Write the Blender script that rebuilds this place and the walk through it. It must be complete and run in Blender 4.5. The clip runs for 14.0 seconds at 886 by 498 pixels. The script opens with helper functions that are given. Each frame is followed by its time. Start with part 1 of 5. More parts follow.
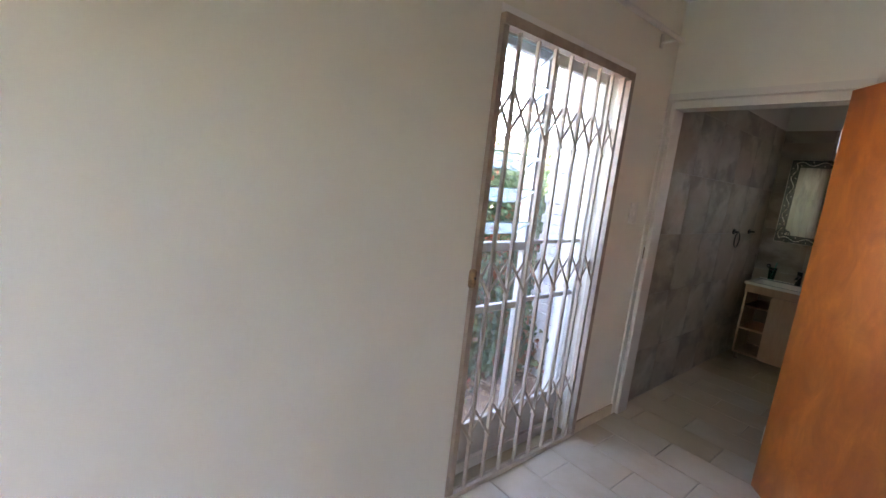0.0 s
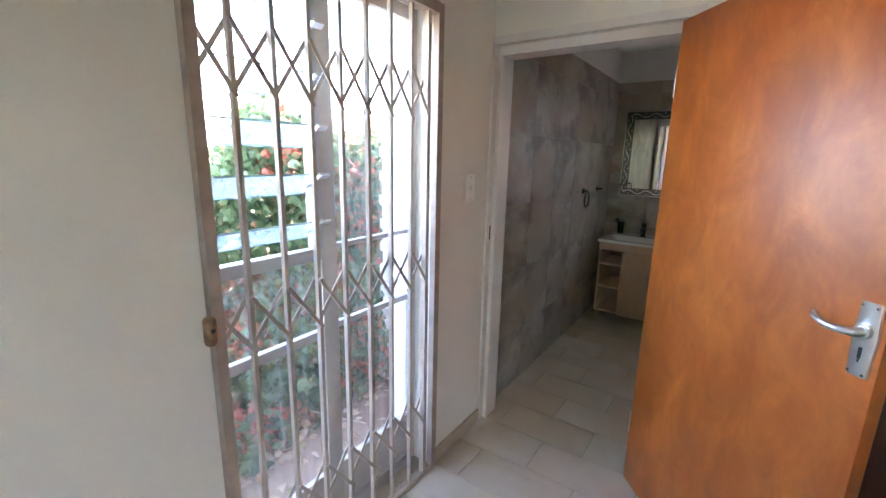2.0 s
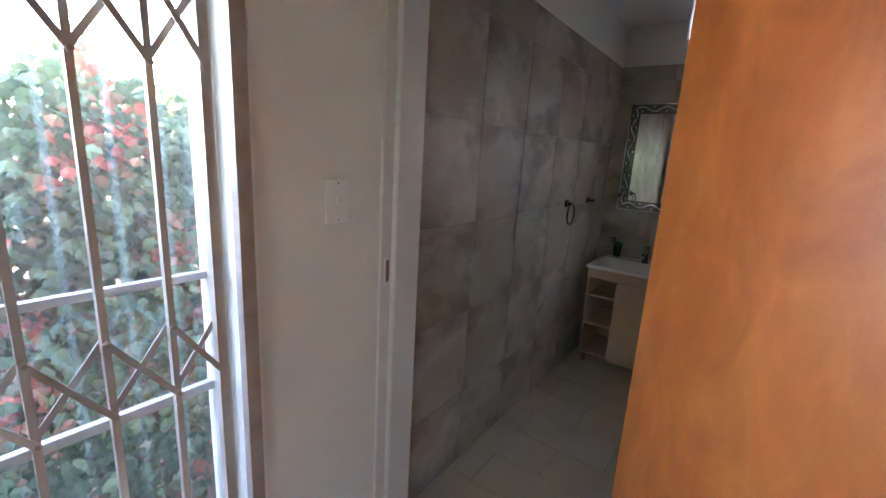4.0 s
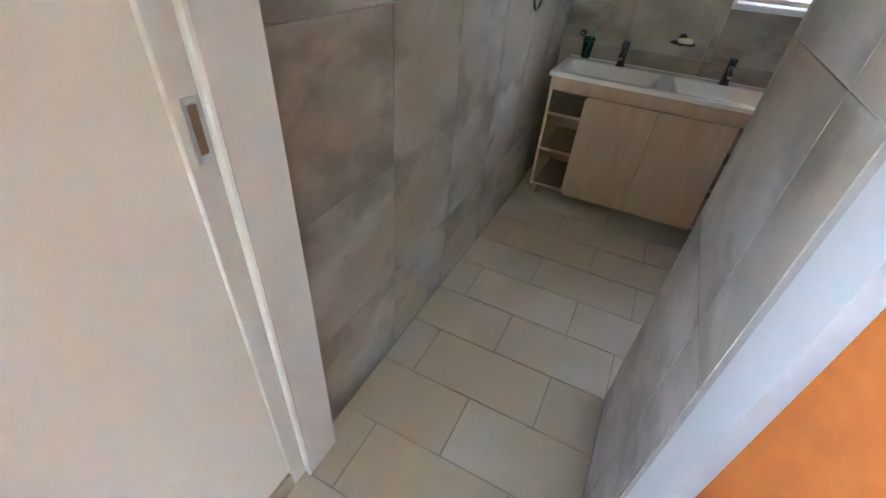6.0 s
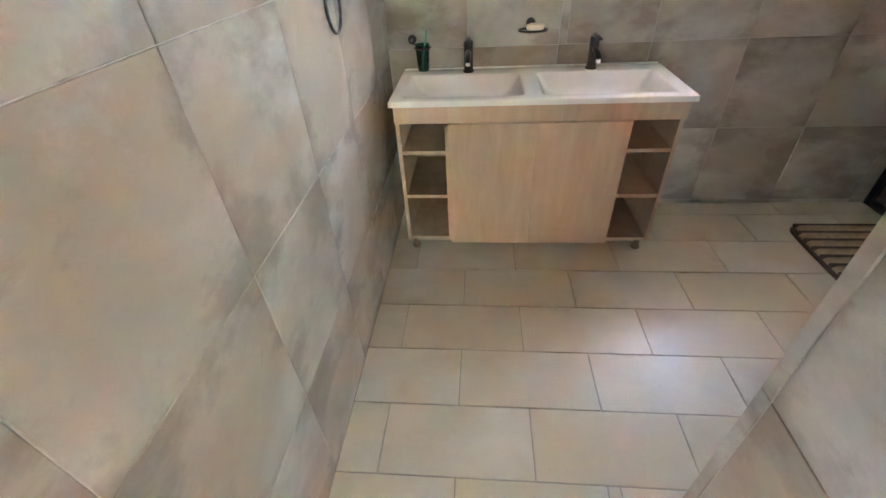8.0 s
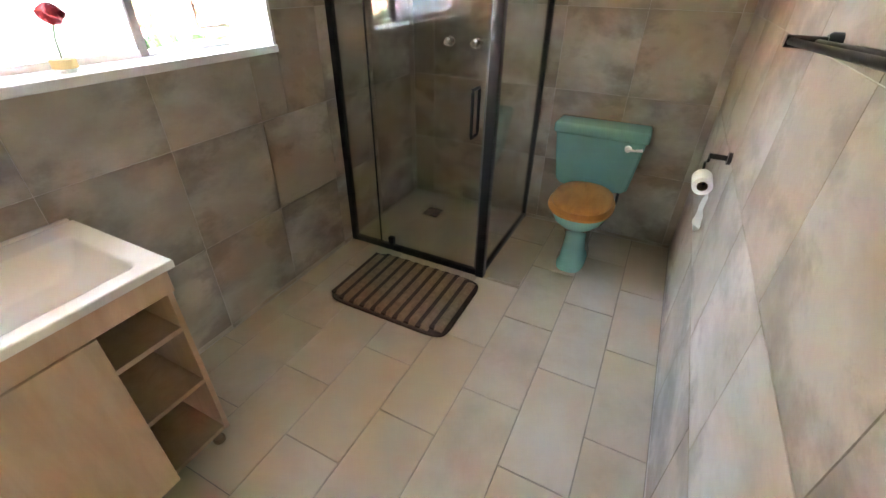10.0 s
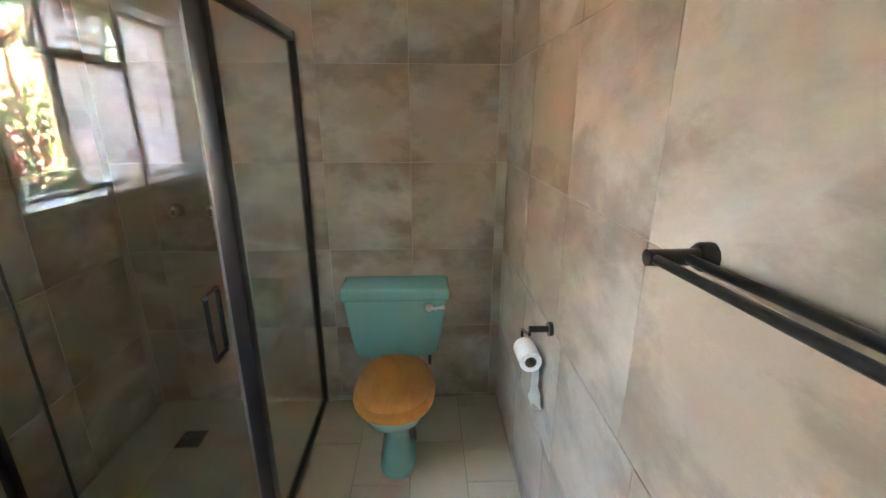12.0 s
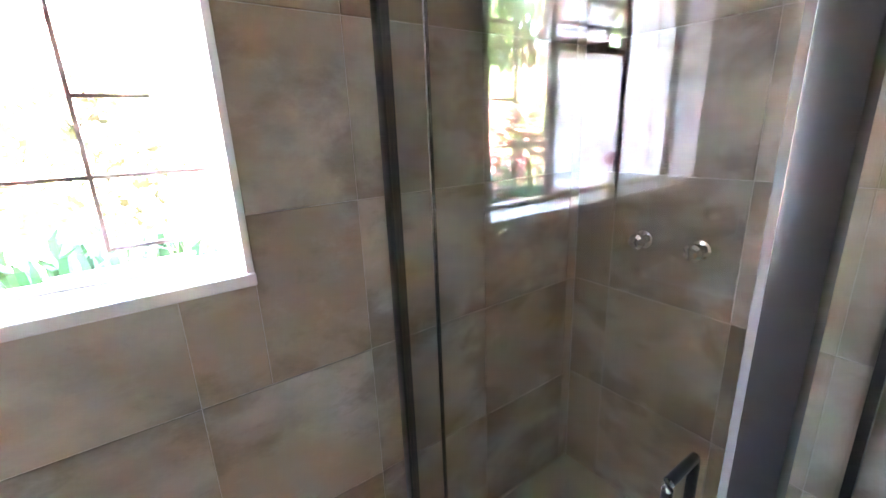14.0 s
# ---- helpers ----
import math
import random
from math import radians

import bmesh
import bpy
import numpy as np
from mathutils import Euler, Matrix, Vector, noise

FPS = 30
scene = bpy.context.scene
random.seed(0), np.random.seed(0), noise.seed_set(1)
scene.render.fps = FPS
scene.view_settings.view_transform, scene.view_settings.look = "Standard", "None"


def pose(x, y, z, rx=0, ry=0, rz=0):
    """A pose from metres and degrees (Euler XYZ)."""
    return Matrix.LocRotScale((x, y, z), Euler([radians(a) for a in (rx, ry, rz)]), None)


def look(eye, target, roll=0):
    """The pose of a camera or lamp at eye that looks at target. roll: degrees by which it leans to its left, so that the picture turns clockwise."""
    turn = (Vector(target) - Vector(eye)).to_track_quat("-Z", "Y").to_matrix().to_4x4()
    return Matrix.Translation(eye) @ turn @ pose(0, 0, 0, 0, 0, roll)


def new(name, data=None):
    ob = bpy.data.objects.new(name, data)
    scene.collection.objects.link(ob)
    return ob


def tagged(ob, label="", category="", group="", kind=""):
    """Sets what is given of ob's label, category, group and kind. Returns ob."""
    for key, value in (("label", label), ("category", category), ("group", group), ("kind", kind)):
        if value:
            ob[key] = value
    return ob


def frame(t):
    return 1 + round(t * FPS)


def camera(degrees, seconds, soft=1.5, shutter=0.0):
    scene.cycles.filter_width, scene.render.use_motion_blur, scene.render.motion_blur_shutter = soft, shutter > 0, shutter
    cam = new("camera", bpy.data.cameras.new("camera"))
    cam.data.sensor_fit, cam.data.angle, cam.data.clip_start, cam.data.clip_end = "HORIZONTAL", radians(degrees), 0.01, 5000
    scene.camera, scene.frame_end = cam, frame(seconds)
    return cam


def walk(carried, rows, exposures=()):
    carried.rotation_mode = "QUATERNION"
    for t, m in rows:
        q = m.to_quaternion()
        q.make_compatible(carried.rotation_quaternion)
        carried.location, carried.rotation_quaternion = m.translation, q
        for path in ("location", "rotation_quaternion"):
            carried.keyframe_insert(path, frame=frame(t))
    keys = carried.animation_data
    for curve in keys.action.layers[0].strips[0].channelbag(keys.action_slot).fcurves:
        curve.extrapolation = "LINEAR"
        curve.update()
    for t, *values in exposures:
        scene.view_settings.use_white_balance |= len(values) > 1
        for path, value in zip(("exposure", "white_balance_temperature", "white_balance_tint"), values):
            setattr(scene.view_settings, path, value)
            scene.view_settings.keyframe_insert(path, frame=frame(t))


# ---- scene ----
cam = camera(92.9, 14.0)
PATH = [
    (0, (1.233, -2.696, 1.461), (-0.281, -1.435, 1.117), 6.0),
    (0.5, (1.042, -2.523, 1.445), (-0.17, -0.993, 1.008), 4.4),
    (1, (0.957, -2.414, 1.476), (-0.185, -0.83, 1.042), 2.3),
    (1.5, (1.022, -2.213, 1.488), (-0.096, -0.613, 1.052), 1.5),
    (2, (1.065, -1.997, 1.503), (-0.044, -0.39, 1.071), 1.3),
    (2.5, (1.02, -1.76, 1.509), (-0.077, -0.143, 1.081), 1.4),
    (3, (1.014, -1.516, 1.511), (-0.111, 0.081, 1.081), 2.8),
    (3.2, (1.028, -1.41, 1.518), (-0.112, 0.175, 1.087), 3.2),
    (5.3, (0.756, -0.607, 1.47), (-0.382, 0.965, 0.987), 3.3),
    (5.5, (0.726, -0.555, 1.47), (-0.372, 0.951, 0.746), 3.1),
    (6, (0.588, -0.415, 1.374), (-0.055, 1.033, 0.153), 4.8),
    (6.2, (0.588, -0.366, 1.364), (-0.051, 1.086, 0.145), 3.6),
    (6.5, (0.543, -0.273, 1.35), (-0.067, 1.197, 0.139), 1.8),
    (7, (0.458, -0.078, 1.342), (-0.113, 1.405, 0.128), 0.8),
    (7.2, (0.419, 0.003, 1.335), (-0.107, 1.499, 0.116), -1.1),
    (9.3, (0.476, 0.909, 1.342), (1.381, 2.215, 0.127), 0.5),
    (9.5, (0.556, 0.965, 1.357), (1.642, 2.124, 0.142), 0.2),
    (9.7, (0.634, 1.008, 1.389), (1.897, 1.996, 0.194), 0.4),
    (10, (0.756, 1.012, 1.403), (2.259, 1.756, 0.314), 0.9),
    (10.5, (0.904, 1.053, 1.473), (2.735, 1.333, 0.718), -0.6),
    (11, (1.001, 1.12, 1.511), (2.903, 1.058, 0.898), -0.1),
    (11.5, (1.188, 1.116, 1.491), (3.093, 1.034, 0.888), -0.1),
    (12, (1.376, 1.115, 1.481), (3.282, 1.033, 0.88), 0.1),
    (12.5, (1.591, 1.259, 1.491), (3.485, 1.367, 0.86), -1.3),
    (13, (1.757, 1.323, 1.482), (3.597, 1.816, 0.872), -0.4),
    (13.5, (1.939, 1.419, 1.47), (3.547, 2.445, 0.869), -0.6),
    (14, (2.021, 1.549, 1.444), (3.133, 3.118, 0.893), -2.2),
]
EXPOSURES = [(0.0, 5.35, 7600, 23), (0.5, 5.65, 7400, 23), (2.0, 5.8, 7100, 20), (3.0, 5.65, 6900, 22), (5.3, 6.15, 6600, 17), (6.0, 7.0, 6800, 17), (6.5, 7.3, 6600, 16), (7.2, 7.75, 7300, 19), (9.4, 8.65, 7500, 20), (10.0, 8.25, 8400, 18), (10.5, 7.95, 8700, 15), (11.5, 7.95, 8300, 14), (12.5, 8.45, 7700, 13), (13.0, 8.85, 7000, 14), (13.5, 9.2, 6650, 17), (14.0, 8.9, 6900, 21)]
walk(cam, [(t, look(eye, target, roll)) for t, eye, target, roll in PATH], EXPOSURES)

# ---- light ----
SUN_DIR = Vector((0.50, -0.28, 0.82)).normalized()
world = bpy.data.worlds.new("sky")
scene.world = world
world.use_nodes = True
wn = world.node_tree
sky = wn.nodes.new("ShaderNodeTexSky")
sky.sky_type = 'NISHITA'
sky.sun_disc = False
sky.sun_elevation = math.asin(SUN_DIR.z)
sky.sun_rotation = math.atan2(SUN_DIR.x, SUN_DIR.y)
wn.links.new(sky.outputs[0], wn.nodes["Background"].inputs[0])
wn.nodes["Background"].inputs[1].default_value = 0.15
sun = new("sun", bpy.data.lights.new("sun", 'SUN'))
sun.data.energy, sun.data.angle, sun.data.color = 3.0, radians(0.6), (1.0, 0.95, 0.87)
sun.matrix_world = look(SUN_DIR * 20, (0, 0, 0))


# ---- materials ----
def shader(name):
    m = bpy.data.materials.new(name)
    m.use_nodes = True
    nt = m.node_tree
    return m, nt, nt.nodes["Principled BSDF"]


def node(nt, kind, **values):
    n = nt.nodes.new(kind)
    for k, v in values.items():
        n.inputs[k].default_value = v
    return n


def noise_tex(nt, vec, scale, detail=4.0, rough=0.55, distort=0.0):
    n = node(nt, "ShaderNodeTexNoise", Scale=scale, Detail=detail, Roughness=rough, Distortion=distort)
    nt.links.new(vec, n.inputs["Vector"])
    return n.outputs["Fac"]


def ramp(nt, fac, stops):
    r = nt.nodes.new("ShaderNodeValToRGB")
    els = r.color_ramp.elements
    while len(els) < len(stops):
        els.new(0.5)
    for e, (p, c) in zip(els, stops):
        e.position, e.color = p, (*c, 1)
    nt.links.new(fac, r.inputs[0])
    return r.outputs[0]


def place(nt, stretch=(1, 1, 1), shuffle=0.0):
    """World position, stretched, and moved at random for each object."""
    geo = nt.nodes.new("ShaderNodeNewGeometry")
    mul = nt.nodes.new("ShaderNodeVectorMath")
    mul.operation = 'MULTIPLY'
    mul.inputs[1].default_value = stretch
    nt.links.new(geo.outputs["Position"], mul.inputs[0])
    out = mul.outputs[0]
    if shuffle:
        info = nt.nodes.new("ShaderNodeObjectInfo")
        k = nt.nodes.new("ShaderNodeMath")
        k.operation = 'MULTIPLY'
        k.inputs[1].default_value = shuffle
        nt.links.new(info.outputs["Random"], k.inputs[0])
        add = nt.nodes.new("ShaderNodeVectorMath")
        nt.links.new(out, add.inputs[0])
        nt.links.new(k.outputs[0], add.inputs[1])
        out = add.outputs[0]
    return out


def mix_col(nt, fac, a, b, mode='MIX'):
    m = nt.nodes.new("ShaderNodeMix")
    m.data_type, m.blend_type = 'RGBA', mode
    for sock, v in ((m.inputs[0], fac), (m.inputs[6], a), (m.inputs[7], b)):
        if hasattr(v, "is_linked"):
            nt.links.new(v, sock)
        else:
            sock.default_value = v if isinstance(v, float) else (*v, 1)
    return m.outputs[2]


def bump(nt, bsdf, height, strength, distance=0.002):
    b = node(nt, "ShaderNodeBump", Strength=strength, Distance=distance)
    nt.links.new(height, b.inputs["Height"])
    nt.links.new(b.outputs[0], bsdf.inputs["Normal"])


def plain(name, col, rough=0.5, metal=0.0, vary=0.06, scale=9.0, relief=0.1, coat=0.0):
    """A painted, moulded or metal surface with slight unevenness."""
    m, nt, b = shader(name)
    p = place(nt)
    lo = tuple(c * (1 - vary) for c in col)
    hi = tuple(min(1, c * (1 + vary)) for c in col)
    n = noise_tex(nt, p, scale, 5)
    nt.links.new(ramp(nt, n, [(0.3, lo), (0.7, hi)]), b.inputs["Base Color"])
    fine = noise_tex(nt, p, scale * 14, 3)
    b.inputs["Roughness"].default_value, b.inputs["Metallic"].default_value = rough, metal
    b.inputs["Coat Weight"].default_value = coat
    if relief:
        bump(nt, b, fine, relief, 0.001)
    return m


def cement(name, pale, mid, dark, shuffle=9.0, rough=0.42, tint=(0.50, 0.47, 0.38), stretch=(1, 1, 1), smudge=0.0, worn=1.0):
    """Cement-look glazed tile: clouds, rubbed patches, fine speckle."""
    m, nt, b = shader(name)
    p = place(nt, stretch, shuffle)
    cloud = noise_tex(nt, p, 2.2, 7, 0.60, 0.25)
    col = ramp(nt, cloud, [(0.33, dark), (0.47, mid), (0.64, pale)])
    patch = noise_tex(nt, p, 1.3, 3, 0.5, 0.4)
    col = mix_col(nt, ramp(nt, patch, [(0.45, (0, 0, 0)), (0.57, (0.8, 0.8, 0.8))]), col, tint)
    scuff = noise_tex(nt, p, 9.0, 8, 0.70, 0.3)
    col = mix_col(nt, ramp(nt, scuff, [(0.60, (0, 0, 0)), (0.76, (0.4 * worn,) * 3)]), col, tuple(c * 0.72 for c in dark))
    col = mix_col(nt, ramp(nt, noise_tex(nt, p, 6.0, 8, 0.72, 0.3), [(0.56, (0, 0, 0)), (0.74, (0.4 * worn,) * 3)]), col, pale)
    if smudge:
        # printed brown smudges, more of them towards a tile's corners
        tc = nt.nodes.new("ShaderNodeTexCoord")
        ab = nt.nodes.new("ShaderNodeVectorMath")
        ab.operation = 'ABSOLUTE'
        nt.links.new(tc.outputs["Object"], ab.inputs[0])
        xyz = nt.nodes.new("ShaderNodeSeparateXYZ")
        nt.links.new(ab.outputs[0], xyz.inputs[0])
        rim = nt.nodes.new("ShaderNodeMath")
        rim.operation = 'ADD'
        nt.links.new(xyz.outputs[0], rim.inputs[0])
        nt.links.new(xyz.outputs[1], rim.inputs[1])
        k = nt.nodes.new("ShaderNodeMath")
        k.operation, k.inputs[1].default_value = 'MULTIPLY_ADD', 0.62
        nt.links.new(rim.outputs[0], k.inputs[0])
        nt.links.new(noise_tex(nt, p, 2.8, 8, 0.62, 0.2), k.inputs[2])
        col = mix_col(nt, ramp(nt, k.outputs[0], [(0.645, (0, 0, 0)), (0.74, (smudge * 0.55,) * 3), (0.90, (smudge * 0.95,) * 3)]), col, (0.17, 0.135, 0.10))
    nt.links.new(col, b.inputs["Base Color"])
    r = nt.nodes.new("ShaderNodeMapRange")
    r.inputs[3].default_value, r.inputs[4].default_value = rough - 0.08 * worn, rough + 0.14 * worn
    nt.links.new(scuff, r.inputs[0])
    nt.links.new(r.outputs[0], b.inputs["Roughness"])
    bump(nt, b, noise_tex(nt, p, 30, 6, 0.7), 0.25 + 0.1 * worn, 0.002)
    return m


def timber(name, pale, dark, grain, rough=0.4, coat=0.0, clouds=0.35, stretch=(1, 1, 1), figure=3.0):
    m, nt, b = shader(name)
    p = place(nt, stretch, 3.0)
    g = noise_tex(nt, p, grain, 6, 0.6, 0.6)
    col = ramp(nt, g, [(0.3, dark), (0.7, pale)])
    q = place(nt, (1, 1, 0.6), 3.0)
    c = noise_tex(nt, q, figure, 6, 0.62, 0.7)
    col = mix_col(nt, ramp(nt, c, [(0.35, (clouds,) * 3), (0.65, (0, 0, 0))]), col, tuple(v * 0.72 for v in dark))
    nt.links.new(col, b.inputs["Base Color"])
    b.inputs["Roughness"].default_value, b.inputs["Coat Weight"].default_value = rough, coat
    b.inputs["Coat Roughness"].default_value = 0.42
    bump(nt, b, g, 0.12, 0.001)
    return m


def clear_glass(name, tint=(0.93, 0.95, 0.94), gloss=0.02, veil=0.0, face=0.045):
    """A thin pane: see-through, with a mirror layer by angle."""
    m, nt, b = shader(name)
    nt.nodes.remove(b)
    tr = node(nt, "ShaderNodeBsdfTransparent", Color=(*tint, 1))
    gl = node(nt, "ShaderNodeBsdfGlossy", Roughness=gloss, Color=(1, 1, 1, 1))
    fr = node(nt, "ShaderNodeLayerWeight", Blend=0.5)
    p5 = nt.nodes.new("ShaderNodeMath")
    p5.operation, p5.inputs[1].default_value = 'POWER', 5.0
    k = nt.nodes.new("ShaderNodeMath")
    k.operation, k.inputs[1].default_value, k.inputs[2].default_value = 'MULTIPLY_ADD', 0.9, face
    mx = nt.nodes.new("ShaderNodeMixShader")
    nt.links.new(fr.outputs["Facing"], p5.inputs[0])
    nt.links.new(p5.outputs[0], k.inputs[0])
    nt.links.new(k.outputs[0], mx.inputs[0])
    nt.links.new(tr.outputs[0], mx.inputs[1])
    nt.links.new(gl.outputs[0], mx.inputs[2])
    out = mx
    # Blue-white scatter mixed into the clear pane to give it a haze.
    if veil:
        df = node(nt, "ShaderNodeBsdfTranslucent", Color=(0.62, 0.70, 0.74, 1))
        d2 = node(nt, "ShaderNodeBsdfDiffuse", Color=(0.62, 0.70, 0.74, 1))
        both, out = node(nt, "ShaderNodeMixShader", Fac=0.5), node(nt, "ShaderNodeMixShader", Fac=veil)
        nt.links.new(df.outputs[0], both.inputs[1])
        nt.links.new(d2.outputs[0], both.inputs[2])
        nt.links.new(mx.outputs[0], out.inputs[1])
        nt.links.new(both.outputs[0], out.inputs[2])
    nt.links.new(out.outputs[0], nt.nodes["Material Output"].inputs[0])
    return m


def frosted_glass(name):
    m, nt, b = shader(name)
    nt.nodes.remove(b)
    tl = node(nt, "ShaderNodeBsdfTranslucent", Color=(0.58, 0.58, 0.60, 1))
    tr = node(nt, "ShaderNodeBsdfTransparent", Color=(0.9, 0.9, 0.92, 1))
    df = node(nt, "ShaderNodeBsdfGlossy", Roughness=0.25, Color=(0.9, 0.9, 0.9, 1))
    m1, m2 = node(nt, "ShaderNodeMixShader", Fac=0.12), node(nt, "ShaderNodeMixShader", Fac=0.06)
    nt.links.new(tl.outputs[0], m1.inputs[1])
    nt.links.new(tr.outputs[0], m1.inputs[2])
    nt.links.new(m1.outputs[0], m2.inputs[1])
    nt.links.new(df.outputs[0], m2.inputs[2])
    nt.links.new(m2.outputs[0], nt.nodes["Material Output"].inputs[0])
    return m


def leafy(name, cols, dry, zone_scale=1.7, zone_edge=0.55, share=0.30):
    """Leaves: each its own shade, a few turned red, light shining through."""
    m, nt, b = shader(name)
    geo = nt.nodes.new("ShaderNodeNewGeometry")
    rnd = geo.outputs["Random Per Island"]
    green = ramp(nt, rnd, [(0.0, cols[0]), (0.45, cols[1]), (0.85, cols[2])])
    zone = noise_tex(nt, place(nt), zone_scale, 3, 0.6, 0.3)
    k = nt.nodes.new("ShaderNodeMath")
    k.operation = 'MULTIPLY'
    nt.links.new(ramp(nt, zone, [(zone_edge, (0, 0, 0)), (zone_edge + 0.09, (1, 1, 1))]), k.inputs[0])
    nt.links.new(ramp(nt, rnd, [(share, (0, 0, 0)), (share + 0.25, (0.95, 0.95, 0.95))]), k.inputs[1])
    col = mix_col(nt, k.outputs[0], green, dry)
    nt.links.new(col, b.inputs["Base Color"])
    b.inputs["Roughness"].default_value = 0.6
    tl = nt.nodes.new("ShaderNodeBsdfTranslucent")
    nt.links.new(col, tl.inputs[0])
    mx = node(nt, "ShaderNodeMixShader", Fac=0.3)
    nt.links.new(b.outputs[0], mx.inputs[1])
    nt.links.new(tl.outputs[0], mx.inputs[2])
    nt.links.new(mx.outputs[0], nt.nodes["Material Output"].inputs[0])
    return m


PLASTER = plain("plaster_paint", (0.77, 0.75, 0.68), 0.6, 0, 0.03, 2.2, 0.12)
CEILING = plain("ceiling_paint", (0.80, 0.79, 0.75), 0.8, 0, 0.03, 2.0, 0.08)
GLOSS_WHITE = plain("white_gloss_paint", (0.69, 0.67, 0.63), 0.35, 0, 0.04, 5, 0.12)
SILL_WHITE = plain("white_sill_paint", (0.84, 0.83, 0.82), 0.4, 0, 0.05, 7, 0.15)
GROUT = plain("grout", (0.52, 0.48, 0.42), 0.9, 0, 0.12, 20, 0.2)
FLOOR_GROUT = plain("floor_grout", (0.27, 0.24, 0.20), 0.9, 0, 0.15, 20, 0.2)
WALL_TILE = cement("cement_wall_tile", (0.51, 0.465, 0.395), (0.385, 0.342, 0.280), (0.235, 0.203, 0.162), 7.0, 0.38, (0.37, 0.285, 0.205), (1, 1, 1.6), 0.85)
FLOOR_TILE = cement("stone_floor_tile", (0.55, 0.485, 0.385), (0.49, 0.42, 0.315), (0.42, 0.35, 0.25), 9.0, 0.30, (0.50, 0.405, 0.275), (1, 1, 1), 0.0, 0.3)
DOOR_WOOD = timber("varnished_door_veneer", (0.66, 0.195, 0.032), (0.49, 0.112, 0.016), 11, 0.42, 0.4, 0.8, (1.0, 1.0, 0.45), 7.0)
WARDROBE_WOOD = timber("dark_red_wood", (0.10, 0.022, 0.012), (0.05, 0.012, 0.008), 18, 0.35, 0.2, 0.3, (1, 1, 0.1))
OAK = timber("oak_laminate", (0.61, 0.41, 0.27), (0.51, 0.325, 0.205), 20, 0.45, 0, 0.22, (1, 1, 0.14))
# Shaded copy of the oak: darkness inside the shelves is in its colour.
OAK_SHADED = timber("oak_laminate_shaded", (0.27, 0.18, 0.115), (0.21, 0.14, 0.09), 20, 0.5, 0, 0.22, (1, 1, 0.14))
SEAT_WOOD = timber("varnished_seat_wood", (0.50, 0.21, 0.045), (0.38, 0.14, 0.028), 22, 0.22, 0.5, 0.25, (0.3, 1, 1))
GATE_PAINT = plain("cream_gate_paint", (0.50, 0.43, 0.36), 0.45, 0, 0.10, 14, 0.2)
GATE_BROWN = plain("brown_gate_paint", (0.38, 0.30, 0.245), 0.5, 0, 0.15, 16, 0.2)
LATCH_BROWN = plain("worn_latch_paint", (0.25, 0.15, 0.085), 0.6, 0, 0.5, 45, 0.6)
STEEL_FRAME = plain("white_steel_frame", (0.58, 0.555, 0.52), 0.45, 0, 0.08, 9, 0.15)
BEIGE_FRAME = plain("aged_beige_frame", (0.62, 0.53, 0.40), 0.5, 0, 0.15, 10, 0.2)
DARK_BAR = plain("dark_bar_paint", (0.16, 0.13, 0.11), 0.5, 0, 0.25, 18, 0.2)
# Rust brown, lightened so the glare washing out the bars is in the colour.
BAR_PAINT = plain("glare_paled_rusty_paint", (0.27, 0.19, 0.15), 0.6, 0, 0.3, 25, 0.3)
BLACK = plain("matt_black_metal", (0.013, 0.0125, 0.0125), 0.33, 0.0, 0.15, 20, 0.1)
# Rough pale chrome: the flush lever's brightness is put into the metal.
SATIN = plain("satin_chrome", (0.88, 0.88, 0.87), 0.30, 0.85, 0.05, 20, 0)
CHROME = plain("chrome", (0.82, 0.82, 0.82), 0.10, 1.0, 0.03, 6, 0)
ALUMINIUM = plain("satin_aluminium", (0.72, 0.74, 0.76), 0.32, 1.0, 0.08, 12, 0.1)
CERAMIC = plain("cream_ceramic", (0.82, 0.79, 0.72), 0.16, 0, 0.03, 4, 0, 0.3)
TEAL = plain("teal_ceramic", (0.185, 0.43, 0.385), 0.14, 0, 0.04, 4, 0, 0.4)
PLASTIC = plain("white_plastic", (0.82, 0.81, 0.78), 0.35, 0, 0.02, 5, 0)
PAPER = plain("tissue_paper", (0.86, 0.85, 0.83), 0.95, 0, 0.04, 30, 0.4)
CARDBOARD = plain("cardboard", (0.20, 0.13, 0.08), 0.9, 0, 0.1, 20, 0.2)
TRAY = plain("shower_tray_cream", (0.39, 0.355, 0.285), 0.4, 0, 0.06, 6, 0.15)
MAT_PALE = plain("mat_pile_tan", (0.29, 0.205, 0.135), 0.95, 0, 0.2, 40, 0.6)
MAT_DARK = plain("mat_pile_brown", (0.075, 0.05, 0.038), 0.95, 0, 0.2, 40, 0.6)
SOAP = plain("soap_cream", (0.86, 0.80, 0.66), 0.4, 0, 0.03, 10, 0)
RUBBER = plain("dark_rubber", (0.03, 0.03, 0.03), 0.7)
SEAL = plain("seal_strip", (0.17, 0.165, 0.16), 0.35, 0, 0.05, 8, 0)
RED_PETAL = plain("rose_red", (0.55, 0.03, 0.04), 0.6, 0, 0.3, 60, 0.3)
STEM = plain("stem_green", (0.06, 0.13, 0.04), 0.6, 0, 0.2, 40, 0.2)
GLASS = clear_glass("clear_glass", face=0.085)
HAZY_GLASS = clear_glass("hazy_window_glass", (0.94, 0.95, 0.96), 0.0, 0.022, 0.10)
LOUVRE_GLASS = clear_glass("hazy_louvre_glass", (0.90, 0.94, 0.95), 0.03, 0.22)
